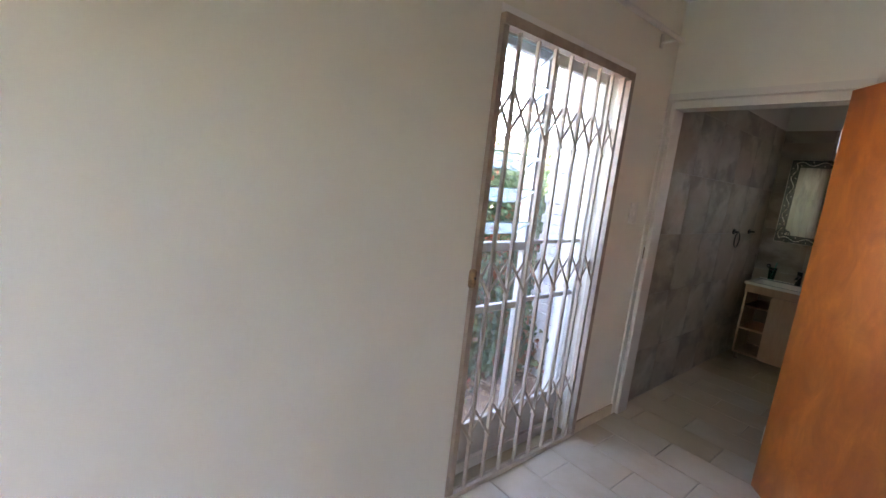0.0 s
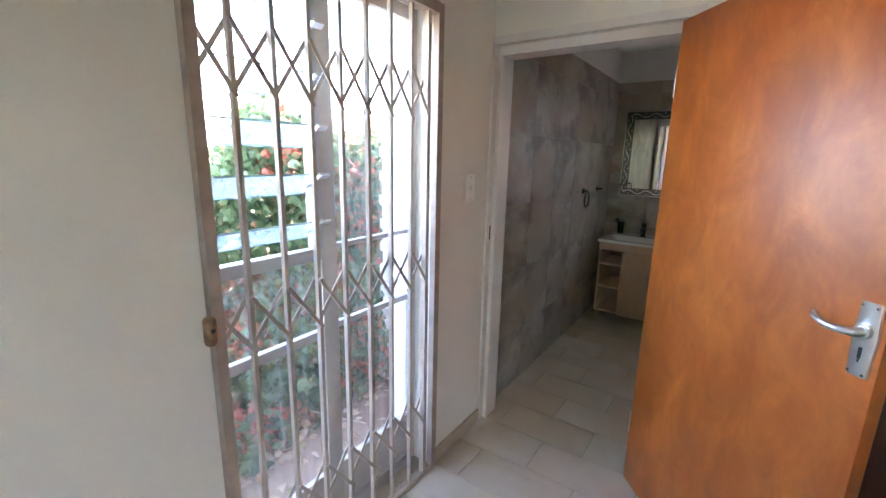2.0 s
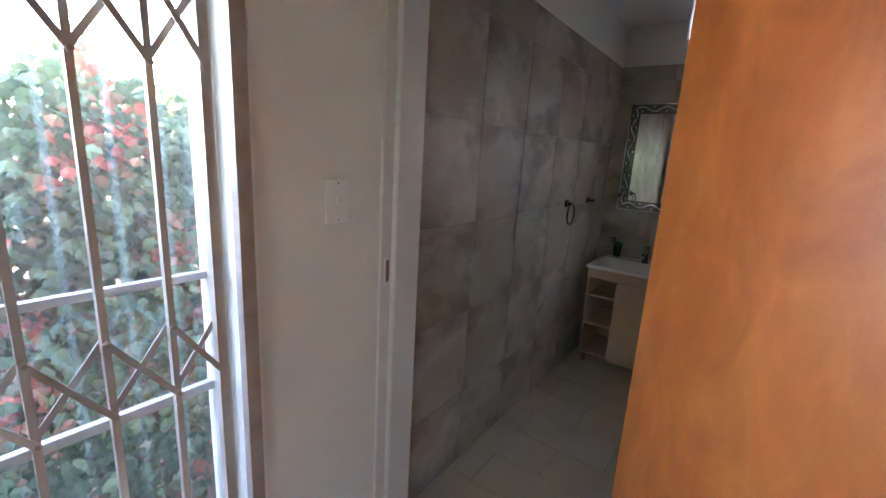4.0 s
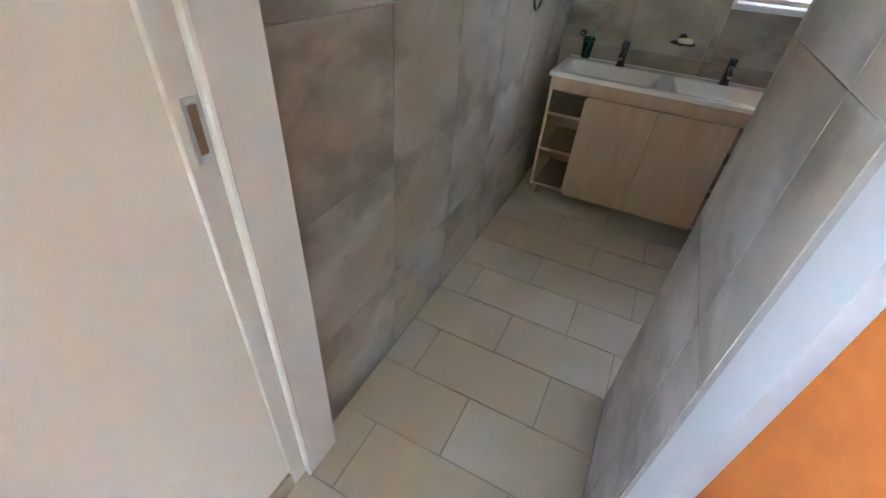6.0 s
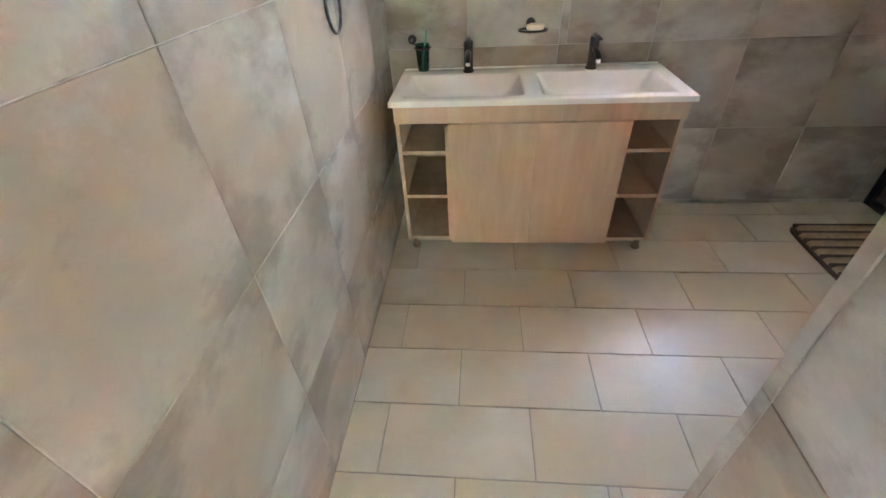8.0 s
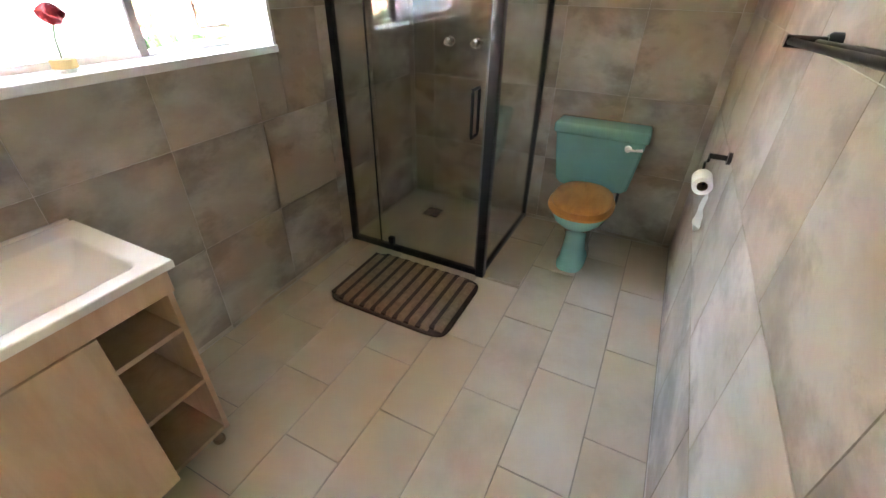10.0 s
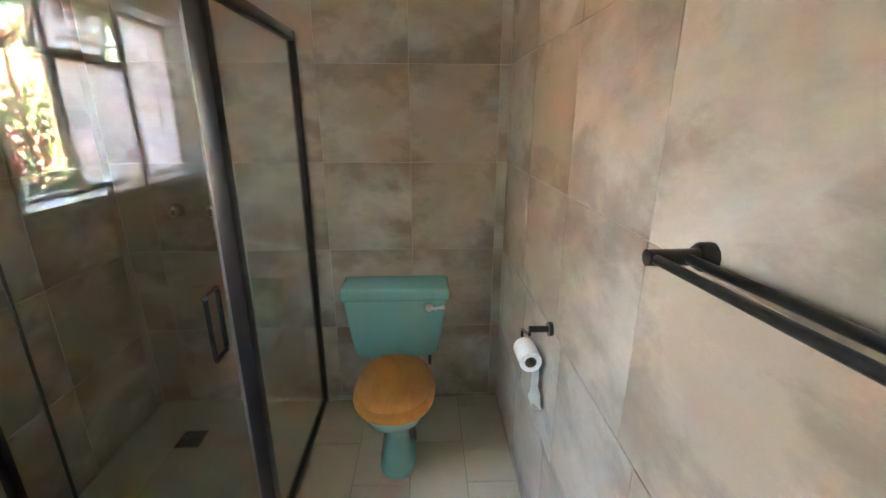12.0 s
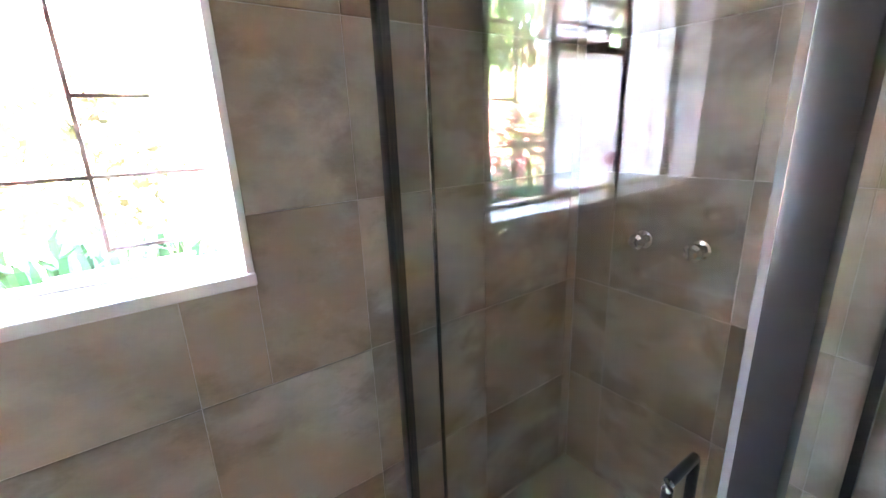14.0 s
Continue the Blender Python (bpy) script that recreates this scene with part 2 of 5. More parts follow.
SHOWER_GLASS = clear_glass("shower_glass", (0.95, 0.955, 0.95), 0.0, face=0.040)
GREEN_GLASS = clear_glass("green_tumbler_glass", (0.25, 0.62, 0.55), 0.03)
FROSTED = frosted_glass("frosted_glass")
MIRROR = plain("mirror_silver", (0.86, 0.88, 0.87), 0.01, 1.0, 0.0, 5, 0)
ETCH = plain("etched_mirror", (0.20, 0.22, 0.22), 0.12, 0.85, 0.2, 30, 0.05)
ETCH_PALE = plain("bevelled_mirror_line", (0.85, 0.87, 0.85), 0.12, 1.0, 0.05, 10, 0)
SOIL = cement("red_soil", (0.22, 0.14, 0.095), (0.16, 0.095, 0.065), (0.11, 0.065, 0.045), 0, 0.9, (0.23, 0.17, 0.125))
BRICK_WHITE = plain("whitewashed_brick", (0.52, 0.52, 0.53), 0.8, 0, 0.08, 12, 0.5)
# Render darkened so the shaded view past the hedge is in its colour.
SHADED_WALL = plain("shaded_grey_wall", (0.11, 0.13, 0.14), 0.85, 0, 0.08, 3, 0.3)
ROOF = plain("roof_sheet", (0.30, 0.28, 0.26), 0.7, 0, 0.1, 3, 0.2)
BARK = plain("bark", (0.13, 0.09, 0.06), 0.9, 0, 0.25, 25, 0.6)
CREEPER = leafy("creeper_leaves", [(0.045, 0.085, 0.035), (0.075, 0.14, 0.055), (0.13, 0.20, 0.09)], (0.50, 0.12, 0.07), 2.8, 0.48, 0.40)
BLOSSOM = leafy("blossom_leaves", [(0.08, 0.17, 0.05), (0.16, 0.27, 0.09), (0.28, 0.38, 0.15)], (0.66, 0.26, 0.28), 2.2, 0.40, 0.25)
STRAP = leafy("strap_leaves", [(0.012, 0.045, 0.012), (0.02, 0.07, 0.02), (0.03, 0.095, 0.026)], (0.03, 0.09, 0.02))
CANOPY = leafy("tree_leaves", [(0.03, 0.07, 0.02), (0.05, 0.11, 0.03), (0.09, 0.16, 0.05)], (0.10, 0.16, 0.05))


# ---- shape helpers ----
def add_box(bm, x0, x1, y0, y1, z0, z1, m=None):
    vs = [bm.verts.new(Vector(c)) for c in ((x0, y0, z0), (x1, y0, z0), (x1, y1, z0), (x0, y1, z0), (x0, y0, z1), (x1, y0, z1), (x1, y1, z1), (x0, y1, z1))]
    if m is not None:
        for v in vs:
            v.co = m @ v.co
    for q in ((0, 3, 2, 1), (4, 5, 6, 7), (0, 1, 5, 4), (1, 2, 6, 5), (2, 3, 7, 6), (3, 0, 4, 7)):
        bm.faces.new([vs[i] for i in q])


def block(x0, x1, y0, y1, z0, z1, bevel=0.0, seg=2):
    bm = bmesh.new()
    add_box(bm, min(x0, x1), max(x0, x1), min(y0, y1), max(y0, y1), min(z0, z1), max(z0, z1))
    if bevel:
        bmesh.ops.bevel(bm, geom=bm.edges[:], offset=bevel, segments=seg, affect='EDGES', profile=0.5)
    return bm


def boxes(*dims):
    bm = bmesh.new()
    for d in dims:
        add_box(bm, *d)
    return bm


def tube(points, radius, sides=10, closed=False, taper=None):
    """A round bar swept along points."""
    bm = bmesh.new()
    pts = [Vector(p) for p in points]
    n = len(pts)
    rings = []
    for i, p in enumerate(pts):
        a = pts[(i - 1) % n] if closed or i else p
        b = pts[(i + 1) % n] if closed or i < n - 1 else p
        t = (b - a).normalized()
        up = Vector((0, 0, 1)) if abs(t.z) < 0.9 else Vector((1, 0, 0))
        u = t.cross(up).normalized()
        v = u.cross(t)
        r = radius * (taper[i] if taper else 1)
        rings.append([bm.verts.new(p + r * (math.cos(k * math.tau / sides) * u + math.sin(k * math.tau / sides) * v)) for k in range(sides)])
    for i in range(n if closed else n - 1):
        r0, r1 = rings[i], rings[(i + 1) % n]
        for k in range(sides):
            bm.faces.new((r0[k], r1[k], r1[(k + 1) % sides], r0[(k + 1) % sides]))
    if not closed:
        bm.faces.new(rings[0])
        bm.faces.new(rings[-1][::-1])
    bmesh.ops.recalc_face_normals(bm, faces=bm.faces[:])
    return bm


def loft(rings, caps=True):
    bm = bmesh.new()
    made = [[bm.verts.new(Vector(p)) for p in r] for r in rings]
    n = len(made[0])
    for a, b in zip(made, made[1:]):
        for k in range(n):
            bm.faces.new((a[k], a[(k + 1) % n], b[(k + 1) % n], b[k]))
    if caps:
        bm.faces.new(made[0][::-1])
        bm.faces.new(made[-1])
    bmesh.ops.recalc_face_normals(bm, faces=bm.faces[:])
    return bm


def oval(cx, cy, z, rx, ry, n=28, power=2.0, back=None):
    """A ring of points; power over 2 squares it off, back flattens the +x end."""
    out = []
    for k in range(n):
        a = k * math.tau / n
        c, s = math.cos(a), math.sin(a)
        x = math.copysign(abs(c) ** (2 / power), c) * rx
        if back is not None:
            x = min(x, back)
        out.append((cx + x, cy + math.copysign(abs(s) ** (2 / power), s) * ry, z))
    return out


def lathe(profile, centre, sides=24):
    """Rings turned about a standing axis: profile rows of radius and height."""
    cx, cy = centre
    return loft([[(cx + r * math.cos(k * math.tau / sides), cy + r * math.sin(k * math.tau / sides), z) for k in range(sides)] for r, z in profile])


def mesh_of(name, bm, material, smooth=False):
    me = bpy.data.meshes.new(name)
    bm.normal_update()
    bm.to_mesh(me)
    bm.free()
    me.materials.append(material)
    if smooth:
        me.polygons.foreach_set("use_smooth", [True] * len(me.polygons))
        me.set_sharp_from_angle(angle=radians(38))
    return me


def part(name, bm, material, parent, label="", smooth=True):
    ob = new(name, mesh_of(name, bm, material, smooth))
    ob.parent = parent
    if parent.parent is None:
        ob.matrix_parent_inverse = parent.matrix_basis.inverted()
    return tagged(ob, label)


def thing(name, label, category, base=(0, 0, 0), group="", kind=""):
    """An Empty at the thing's base; its parts are given in world coordinates."""
    ob = new(name)
    ob.location = base
    ob.empty_display_size = 0.05
    return tagged(ob, label, category, group, kind)


def single(name, bm, material, label, category, group="", kind="", smooth=True):
    return tagged(new(name, mesh_of(name, bm, material, smooth)), label, category, group, kind)


def structure(name, bm, material, label):
    return single(name, bm, material, label, name.split("_")[0], kind="structure", smooth=False)


# ---- plan, in metres: x across, y towards the bathroom, z up ----
BED_Y, BED_X, BED_H = -4.6, 3.6, 2.57       # bedroom: back wall (unseen distance, set for even light), far side wall, ceiling
BATH_H, TILE_H = 2.50, 2.225                 # bathroom ceiling, top of its tiles
WEST, NORTH, EAST, SOUTH, PASS = -0.02, 2.53, 3.35, 0.735, 0.803   # tile faces
OUT = -0.25                                  # outer face of the west wall
GATE0, GATE1, GATE_H = -1.507, -0.518, 2.085  # gate opening
WIN0, WIN1, SILL, HEAD = 0.82, 2.19, 1.15, 2.0
NORTH_OUT = NORTH + 0.24
TT = 0.0022
BW0, BW1, BWZ0, BWZ1 = 0.12, 2.25, 0.60, 2.03  # bedroom back window, widened past its known part to light the room

# ---- large structure ----
ground = structure("ground", boxes((-400, 400, -400, 400, -0.6, -0.12)), SOIL, "bare red-brown garden soil around the house")
floor = structure("floor", boxes((OUT, BED_X + 0.2, BED_Y - 0.2, 0.0, -0.119, -0.004), (OUT, EAST + 0.2, 0.0, NORTH_OUT, -0.119, -0.004)), FLOOR_GROUT, "beige stone-look tiled floor in running bond")
structure("ceiling_bedroom", boxes((0.0, BED_X, BED_Y, 0.0, BED_H, BED_H + 0.1)), CEILING, "plain white painted bedroom ceiling")
structure("ceiling_bathroom", boxes((WEST - TT, EAST + TT, 0.12, NORTH + TT, BATH_H, BATH_H + 0.1)), CEILING, "plain white painted bathroom ceiling")
structure("wall_west", boxes(
    (OUT, 0, BED_Y - 0.2, GATE0, -0.12, BED_H + 0.1), (OUT, 0, GATE1, 0.0, -0.12, BED_H + 0.1),
    (OUT, 0, GATE0, GATE1, GATE_H, BED_H + 0.1), (OUT, 0, GATE0, GATE1, -0.12, -0.004)), PLASTER, "off-white painted plaster wall with a gated opening")
structure("wall_south", boxes(
    (0, BW0, BED_Y - 0.2, BED_Y, -0.1, BED_H + 0.1), (BW1, BED_X, BED_Y - 0.2, BED_Y, -0.1, BED_H + 0.1),
    (BW0, BW1, BED_Y - 0.2, BED_Y, -0.1, BWZ0), (BW0, BW1, BED_Y - 0.2, BED_Y, BWZ1, BED_H + 0.1)), PLASTER, "off-white plaster wall with a barred window")
structure("wall_east", boxes((BED_X, BED_X + 0.2, BED_Y - 0.2, 0.12, -0.1, BED_H + 0.1)), PLASTER, "plain off-white plaster bedroom wall")
structure("wall_door", boxes((0.880, 1.08, -0.052, 0.10, -0.004, BED_H + 0.1), (0.0, 0.880, -0.052, 0.10, 2.066, BED_H + 0.1), (1.08, BED_X, 0.06, 0.10, -0.004, BED_H + 0.1)), PLASTER, "off-white plaster wall above and beside the door")

# bathroom backing walls: grout to the tile top, plaster above
wall_bw = structure("wall_bath_west", boxes((OUT, WEST - TT, 0.0, NORTH_OUT, -0.12, TILE_H)), GROUT, "cement-look tiled bathroom wall beside the vanity")
wall_bn = structure("wall_bath_north", boxes(
    (WEST - TT, WIN0, NORTH + TT, NORTH_OUT, -0.12, TILE_H), (WIN1, EAST + 0.2, NORTH + TT, NORTH_OUT, -0.12, TILE_H),
    (WIN0, WIN1, NORTH + TT, NORTH_OUT, -0.12, SILL - 0.03), (WIN0, WIN1, NORTH + TT, NORTH_OUT, HEAD, TILE_H)), GROUT, "cement-look tiled bathroom wall with the window")
wall_be = structure("wall_bath_east", boxes((EAST + TT, EAST + 0.2, 0.5, NORTH + TT, -0.12, TILE_H)), GROUT, "cement-look tiled wall behind toilet and shower")
wall_bs = structure("wall_bath_south", boxes((PASS + TT, EAST + TT, 0.10, SOUTH - TT, -0.004, TILE_H)), GROUT, "cement-look tiled wall carrying the towel rail")
structure("wall_bath_plaster", boxes(
    (OUT, WEST + 0.001, 0.10, NORTH_OUT, TILE_H, BATH_H), (WEST, EAST, NORTH - 0.001, NORTH_OUT, TILE_H, BATH_H),
    (EAST - 0.001, EAST + 0.2, 0.10, NORTH_OUT, TILE_H, BATH_H), (PASS - 0.001, EAST, 0.10, SOUTH + 0.001, TILE_H, BATH_H)), PLASTER, "white plaster band above the bathroom tiles")
structure("window_reveal", boxes(
    (WIN0 - 0.004, WIN0 + 0.012, NORTH - 0.003, NORTH + 0.16, SILL, HEAD), (WIN1 - 0.012, WIN1 + 0.004, NORTH - 0.003, NORTH + 0.16, SILL, HEAD),
    (WIN0 - 0.004, WIN1 + 0.004, NORTH - 0.003, NORTH + 0.16, HEAD - 0.012, HEAD + 0.004)), SILL_WHITE, "white painted window reveal")
structure("window_sill", block(WIN0 - 0.006, WIN1 + 0.006, NORTH - 0.012, NORTH + 0.16, SILL - 0.03, SILL, 0.004), SILL_WHITE, "white painted window sill")
# Unseen slab added to block sun; deep north eave dims the bathroom.
structure("roof", boxes((OUT - 0.3, BED_X + 0.7, BED_Y - 0.75, NORTH_OUT + 0.85, 2.68, 2.8)), ROOF, "unseen roof slab added to hold back sun and sky")
structure("skirting", block(0.0, 0.012, GATE1 + 0.031, -0.067, 0.0, 0.075, 0.003), plain("tan_skirting", (0.52, 0.43, 0.32), 0.45, 0, 0.1, 8, 0.1), "tan tiled skirting along the plaster wall")

# ---- door frame and open door ----
frame_ob = structure("door_frame", boxes(
    (0.0, 0.010, -0.066, -0.020, 0, 2.066), (0.0, 0.032, -0.020, 0.100, 0, 2.066),
    (0.856, 0.880, -0.066, -0.020, 0, 2.066), (0.803, 0.880, -0.008, 0.100, 0, 2.066),
    (0.010, 0.856, -0.066, -0.020, 2.030, 2.066), (0.032, 0.803, -0.020, 0.100, 1.988, 2.066)), GLOSS_WHITE, "white painted steel door frame with a rebate")
part("strike_plate", boxes((0.0105, 0.0125, -0.052, -0.026, 1.059, 1.159)), ALUMINIUM, frame_ob, "worn metal strike plate", False)
# Darkness inside the slots is a flat brown piece on the plate.
part("strike_hole", boxes((0.0126, 0.0132, -0.045, -0.031, 1.072, 1.147)), CARDBOARD, frame_ob, "flat dark piece standing for the lock slots", False)
part("bead", tube([(0.026, -0.017, 0.0), (0.026, -0.017, 1.99)], 0.008, 8), GLOSS_WHITE, frame_ob)
part("edge", tube([(0.004, -0.063, 0.0), (0.004, -0.063, 2.05)], 0.006, 8), GLOSS_WHITE, frame_ob)

LEAF = Matrix.Translation((0.804, -0.045, 0.0)) @ Matrix.Rotation(radians(-48.7), 4, 'Z')   # x runs along the leaf, +y away from its seen face
LEAF_W = 0.880
HX = LEAF_W - 0.038


def on_leaf(bm):
    bmesh.ops.transform(bm, matrix=LEAF, verts=bm.verts[:])
    return bm


door = thing("door", "open varnished orange-brown wooden door with lever handle", "door", (0.804, -0.045, 0))
part("leaf", on_leaf(block(0, LEAF_W, 0, 0.04, 0.012, 2.025, 0.002)), DOOR_WOOD, door)
plate = part("handle_plate", on_leaf(loft([[(HX + w * sx, -d, 1.110 + z) for sx, z in ((-1, -0.095), (1, -0.095), (1.25, 0), (1, 0.085), (-1, 0.085), (-1.25, 0))] for d, w in ((0.0, 0.022), (0.006, 0.021), (0.009, 0.017))])), ALUMINIUM, door, "satin aluminium lever handle plate")
part("lever", on_leaf(tube([(HX, -0.008, 1.127), (HX, -0.045, 1.127), (HX - 0.013, -0.055, 1.127), (HX - 0.045, -0.058, 1.126), (HX - 0.068, -0.056, 1.130), (HX - 0.087, -0.050, 1.136), (HX - 0.096, -0.042, 1.142)], 0.0085, 10, taper=[1.5, 1.3, 1.1, 1.0, 0.95, 0.9, 0.7])), ALUMINIUM, plate)
part("rose", on_leaf(tube([(HX, -0.006, 1.127), (HX, -0.020, 1.127)], 0.018, 16)), ALUMINIUM, plate)
# Keyhole is a flat black piece standing for the unlit opening.
part("keyhole", on_leaf(boxes((HX - 0.004, HX + 0.004, -0.0097, -0.0090, 1.060, 1.087), (HX - 0.002, HX + 0.002, -0.0097, -0.0090, 1.050, 1.062))), RUBBER, plate, smooth=False)
for dx, z in ((-0.016, 1.023), (0.016, 1.023), (-0.016, 1.187), (0.016, 1.187)):
    part("screw", on_leaf(tube([(HX + dx, -0.0085, z), (HX + dx, -0.0105, z)], 0.0035, 8)), CHROME, plate)
for z in (0.25, 1.75):
    part("hinge", tube([(0.806, -0.032, z), (0.806, -0.032, z + 0.1)], 0.008, 10), ALUMINIUM, door)

wardrobe = thing("wardrobe", "dark red-brown wooden built-in wardrobe beside the door", "wardrobe", (1.9, 0.0, 0))
part("carcass", boxes((1.08, BED_X, 0.0, 0.06, 0, 2.5)), WARDROBE_WOOD, wardrobe, smooth=False)
for i in range(5):
    x = 1.085 + i * 0.5
    part("wardrobe_door", block(x, x + 0.494, -0.02, 0.0, 0.06, 2.42, 0.003), WARDROBE_WOOD, wardrobe)

# Added strip: light on the opening's plaster edge, given as white colour.
structure("trim_gate", boxes((-0.002, 0.005, GATE1 + 0.014, GATE1 + 0.028, 0.0, GATE_H + 0.030), (-0.002, 0.005, GATE0, GATE1 + 0.014, GATE_H, GATE_H + 0.030)), SILL_WHITE, "white strip standing for the lit plaster edge of the opening")

# ---- light switch, curtain rod ----
switch = thing("light_switch", "white plastic light switch on the plaster wall", "light switch", (0, -0.247, 1.355))
part("plate", block(0, 0.011, -0.287, -0.207, 1.292, 1.418, 0.003), PLASTIC, switch)
part("rocker", block(0.010, 0.017, -0.253, -0.241, 1.345, 1.366, 0.002), PLASTIC, switch)
for z in (1.304, 1.406):
    part("screw", tube([(0.0105, -0.247, z), (0.0125, -0.247, z)], 0.0035, 8), CHROME, switch)
single("wall_plug", tube([(0.0, -0.491, 1.221), (0.004, -0.491, 1.221)], 0.0035, 8), RUBBER, "small dark wall plug in the plaster", "wall plug")
rod = thing("curtain_rod", "white painted curtain rod above the gated opening", "curtain rod", (0, -0.25, 2.313))
part("pole", tube([(0.08, -1.75, 2.313), (0.08, -0.22, 2.313)], 0.014, 12), GLOSS_WHITE, rod)
part("finial", lathe([(0.004, 0), (0.017, 0.004), (0.019, 0.016), (0.012, 0.026), (0.004, 0.03)], (0, 0), 14), GLOSS_WHITE, rod).matrix_local = pose(0.08, 0.03 - 0.0, 0, -90, 0, 0)
for y in (-0.27, -1.66):
    part("bracket", boxes((0, 0.01, y - 0.012, y + 0.012, 2.27, 2.34), (0, 0.082, y - 0.006, y + 0.006, 2.292, 2.302)), GLOSS_WHITE, rod, smooth=False)

# ---- sliding trellis gate ----
gate = thing("security_gate", "cream painted sliding trellis security gate, closed", "security gate", (-0.02, -0.98, 0))
GX = 0.002
bars = [-1.390 + 0.1163 * i for i in range(7)]
for y in bars:
    part("upright", boxes((GX - 0.008, GX + 0.008, y - 0.0065, y + 0.0065, 0.02, 2.04)), GATE_PAINT, gate, smooth=False)
part("latch_stile", boxes((GX - 0.02, GX + 0.016, -1.502, -1.472, 0.01, 2.045)), GATE_BROWN, gate, "brown painted latch stile", False)
part("end_stile", boxes((GX - 0.012, GX + 0.012, -0.603, -0.582, 0.01, 2.045)), GATE_PAINT, gate, smooth=False)
part("wall_channel", boxes((GX - 0.012, GX + 0.016, GATE1 - 0.022, GATE1 + 0.013, 0.0, 2.083)), GATE_BROWN, gate, "brown painted wall channel", False)
part("top_track", boxes((GX - 0.022, GX + 0.024, GATE0 + 0.002, GATE1 - 0.024, 2.04, 2.08)), GATE_BROWN, gate, "brown painted top track", False)
part("bottom_track", boxes((GX - 0.016, GX + 0.018, GATE0 + 0.002, GATE1 - 0.024, 0.0, 0.014), (GX - 0.016, GX - 0.012, GATE0 + 0.002, GATE1 - 0.024, 0.014, 0.026), (GX + 0.014, GX + 0.018, GATE0 + 0.002, GATE1 - 0.024, 0.014, 0.026)), GATE_PAINT, gate, smooth=False)
stops_y = [-1.482] + bars + [-0.592]
for lo, hi in ((1.639, 1.812), (0.952, 1.109), (0.261, 0.422)):
    for a, b in zip(stops_y, stops_y[1:]):
        mid, half = (lo + hi) / 2, (hi - lo) / 2
        for sgn in (1, -1):
            za, zb = mid + sgn * half * (1 if a > -1.4 else 0.65), mid - sgn * half * (1 if b < -0.6 else 0.85)
            ln = math.hypot(b - a, zb - za)
            bm = bmesh.new()
            m = Matrix.Translation((GX + (0.0125 if sgn > 0 else -0.0125), (a + b) / 2, (za + zb) / 2)) @ Matrix.Rotation(math.atan2(zb - za, b - a), 4, 'X')
            add_box(bm, -0.002, 0.002, -ln / 2 - 0.006, ln / 2 + 0.006, -0.0062, 0.0062, m)
            part("link", bm, GATE_PAINT, gate, smooth=False)
    for y in bars:
        for z in (lo, hi):
            part("rivet", tube([(GX - 0.016, y, z), (GX + 0.017, y, z)], 0.0045, 8), GATE_BROWN, gate)
latch = part("latch", block(GX + 0.001, GX + 0.032, -1.526, -1.496, 1.015, 1.095, 0.013, 4), LATCH_BROWN, gate, "worn brown latch case")
# Black disc on the case stands for the shade in the keyhole.
part("keyhole", tube([(GX + 0.031, -1.511, 1.06), (GX + 0.034, -1.511, 1.06)], 0.006, 10), RUBBER, latch)

# ---- steel window behind the gate ----
WX = -0.125
win1 = thing("window_1", "white steel window with open glass louvres", "window", (WX, -0.96, 0), kind="structure")


def wframe(name, y0, y1, z0, z1, d=0.018, material=STEEL_FRAME, parent=win1, label=""):
    return part(name, block(WX - d, WX + d, y0, y1, z0, z1, 0.003), material, parent, label)


MULL0, MULL1, LEFT, RIGHT = -1.052, -0.982, -1.440, -0.560
TOP = GATE_H - 0.005
wframe("jamb", GATE0, LEFT, 0.0, TOP)
wframe("jamb", RIGHT, GATE1, 0.0, TOP)
wframe("head", LEFT, RIGHT, TOP - 0.05, TOP)
wframe("mullion", MULL0, MULL1, 0.0, TOP - 0.05)
wframe("transom", LEFT, MULL0, 1.136, 1.178, 0.020)
wframe("transom", MULL1, RIGHT, 1.162, 1.182, 0.010)
wframe("glazing_bar", LEFT, MULL0, 0.832, 0.868, 0.012)
wframe("glazing_bar", MULL1, RIGHT, 0.853, 0.878, 0.010)
wframe("kick_panel", LEFT, MULL0, 0.06, 0.258, 0.012)
wframe("kick_panel", MULL1, RIGHT, 0.06, 0.262, 0.012)
wframe("bottom_rail", LEFT, RIGHT, 0.0, 0.06, 0.03)
for y0, y1, z0, z1 in ((LEFT, MULL0, 0.258, 0.832), (LEFT, MULL0, 0.868, 1.136), (MULL1, RIGHT, 0.262, 0.853), (MULL1, RIGHT, 0.878, 1.162), (MULL1, RIGHT, 1.182, TOP - 0.05)):
    part("pane", boxes((WX - 0.002, WX + 0.002, y0, y1, z0, z1)), HAZY_GLASS, win1, smooth=False).visible_shadow = False
# Blue-grey of the right channel puts the sky light on it into colour.
SKYLIT_CHANNEL = plain("louvre_channel_skylit", (0.52, 0.56, 0.62), 0.4, 0.5)
for y in (LEFT + 0.011, MULL0 - 0.011):
    part("louvre_channel", boxes((WX - 0.026, WX + 0.03, y - 0.010, y + 0.010, 1.18, TOP - 0.05)), STEEL_FRAME if y < -1.2 else SKYLIT_CHANNEL, win1, "grey louvre channel", False)
GLASS_EDGE = plain("glass_edge_green", (0.42, 0.58, 0.58), 0.3)
B0, B1 = LEFT + 0.022, MULL0 - 0.022
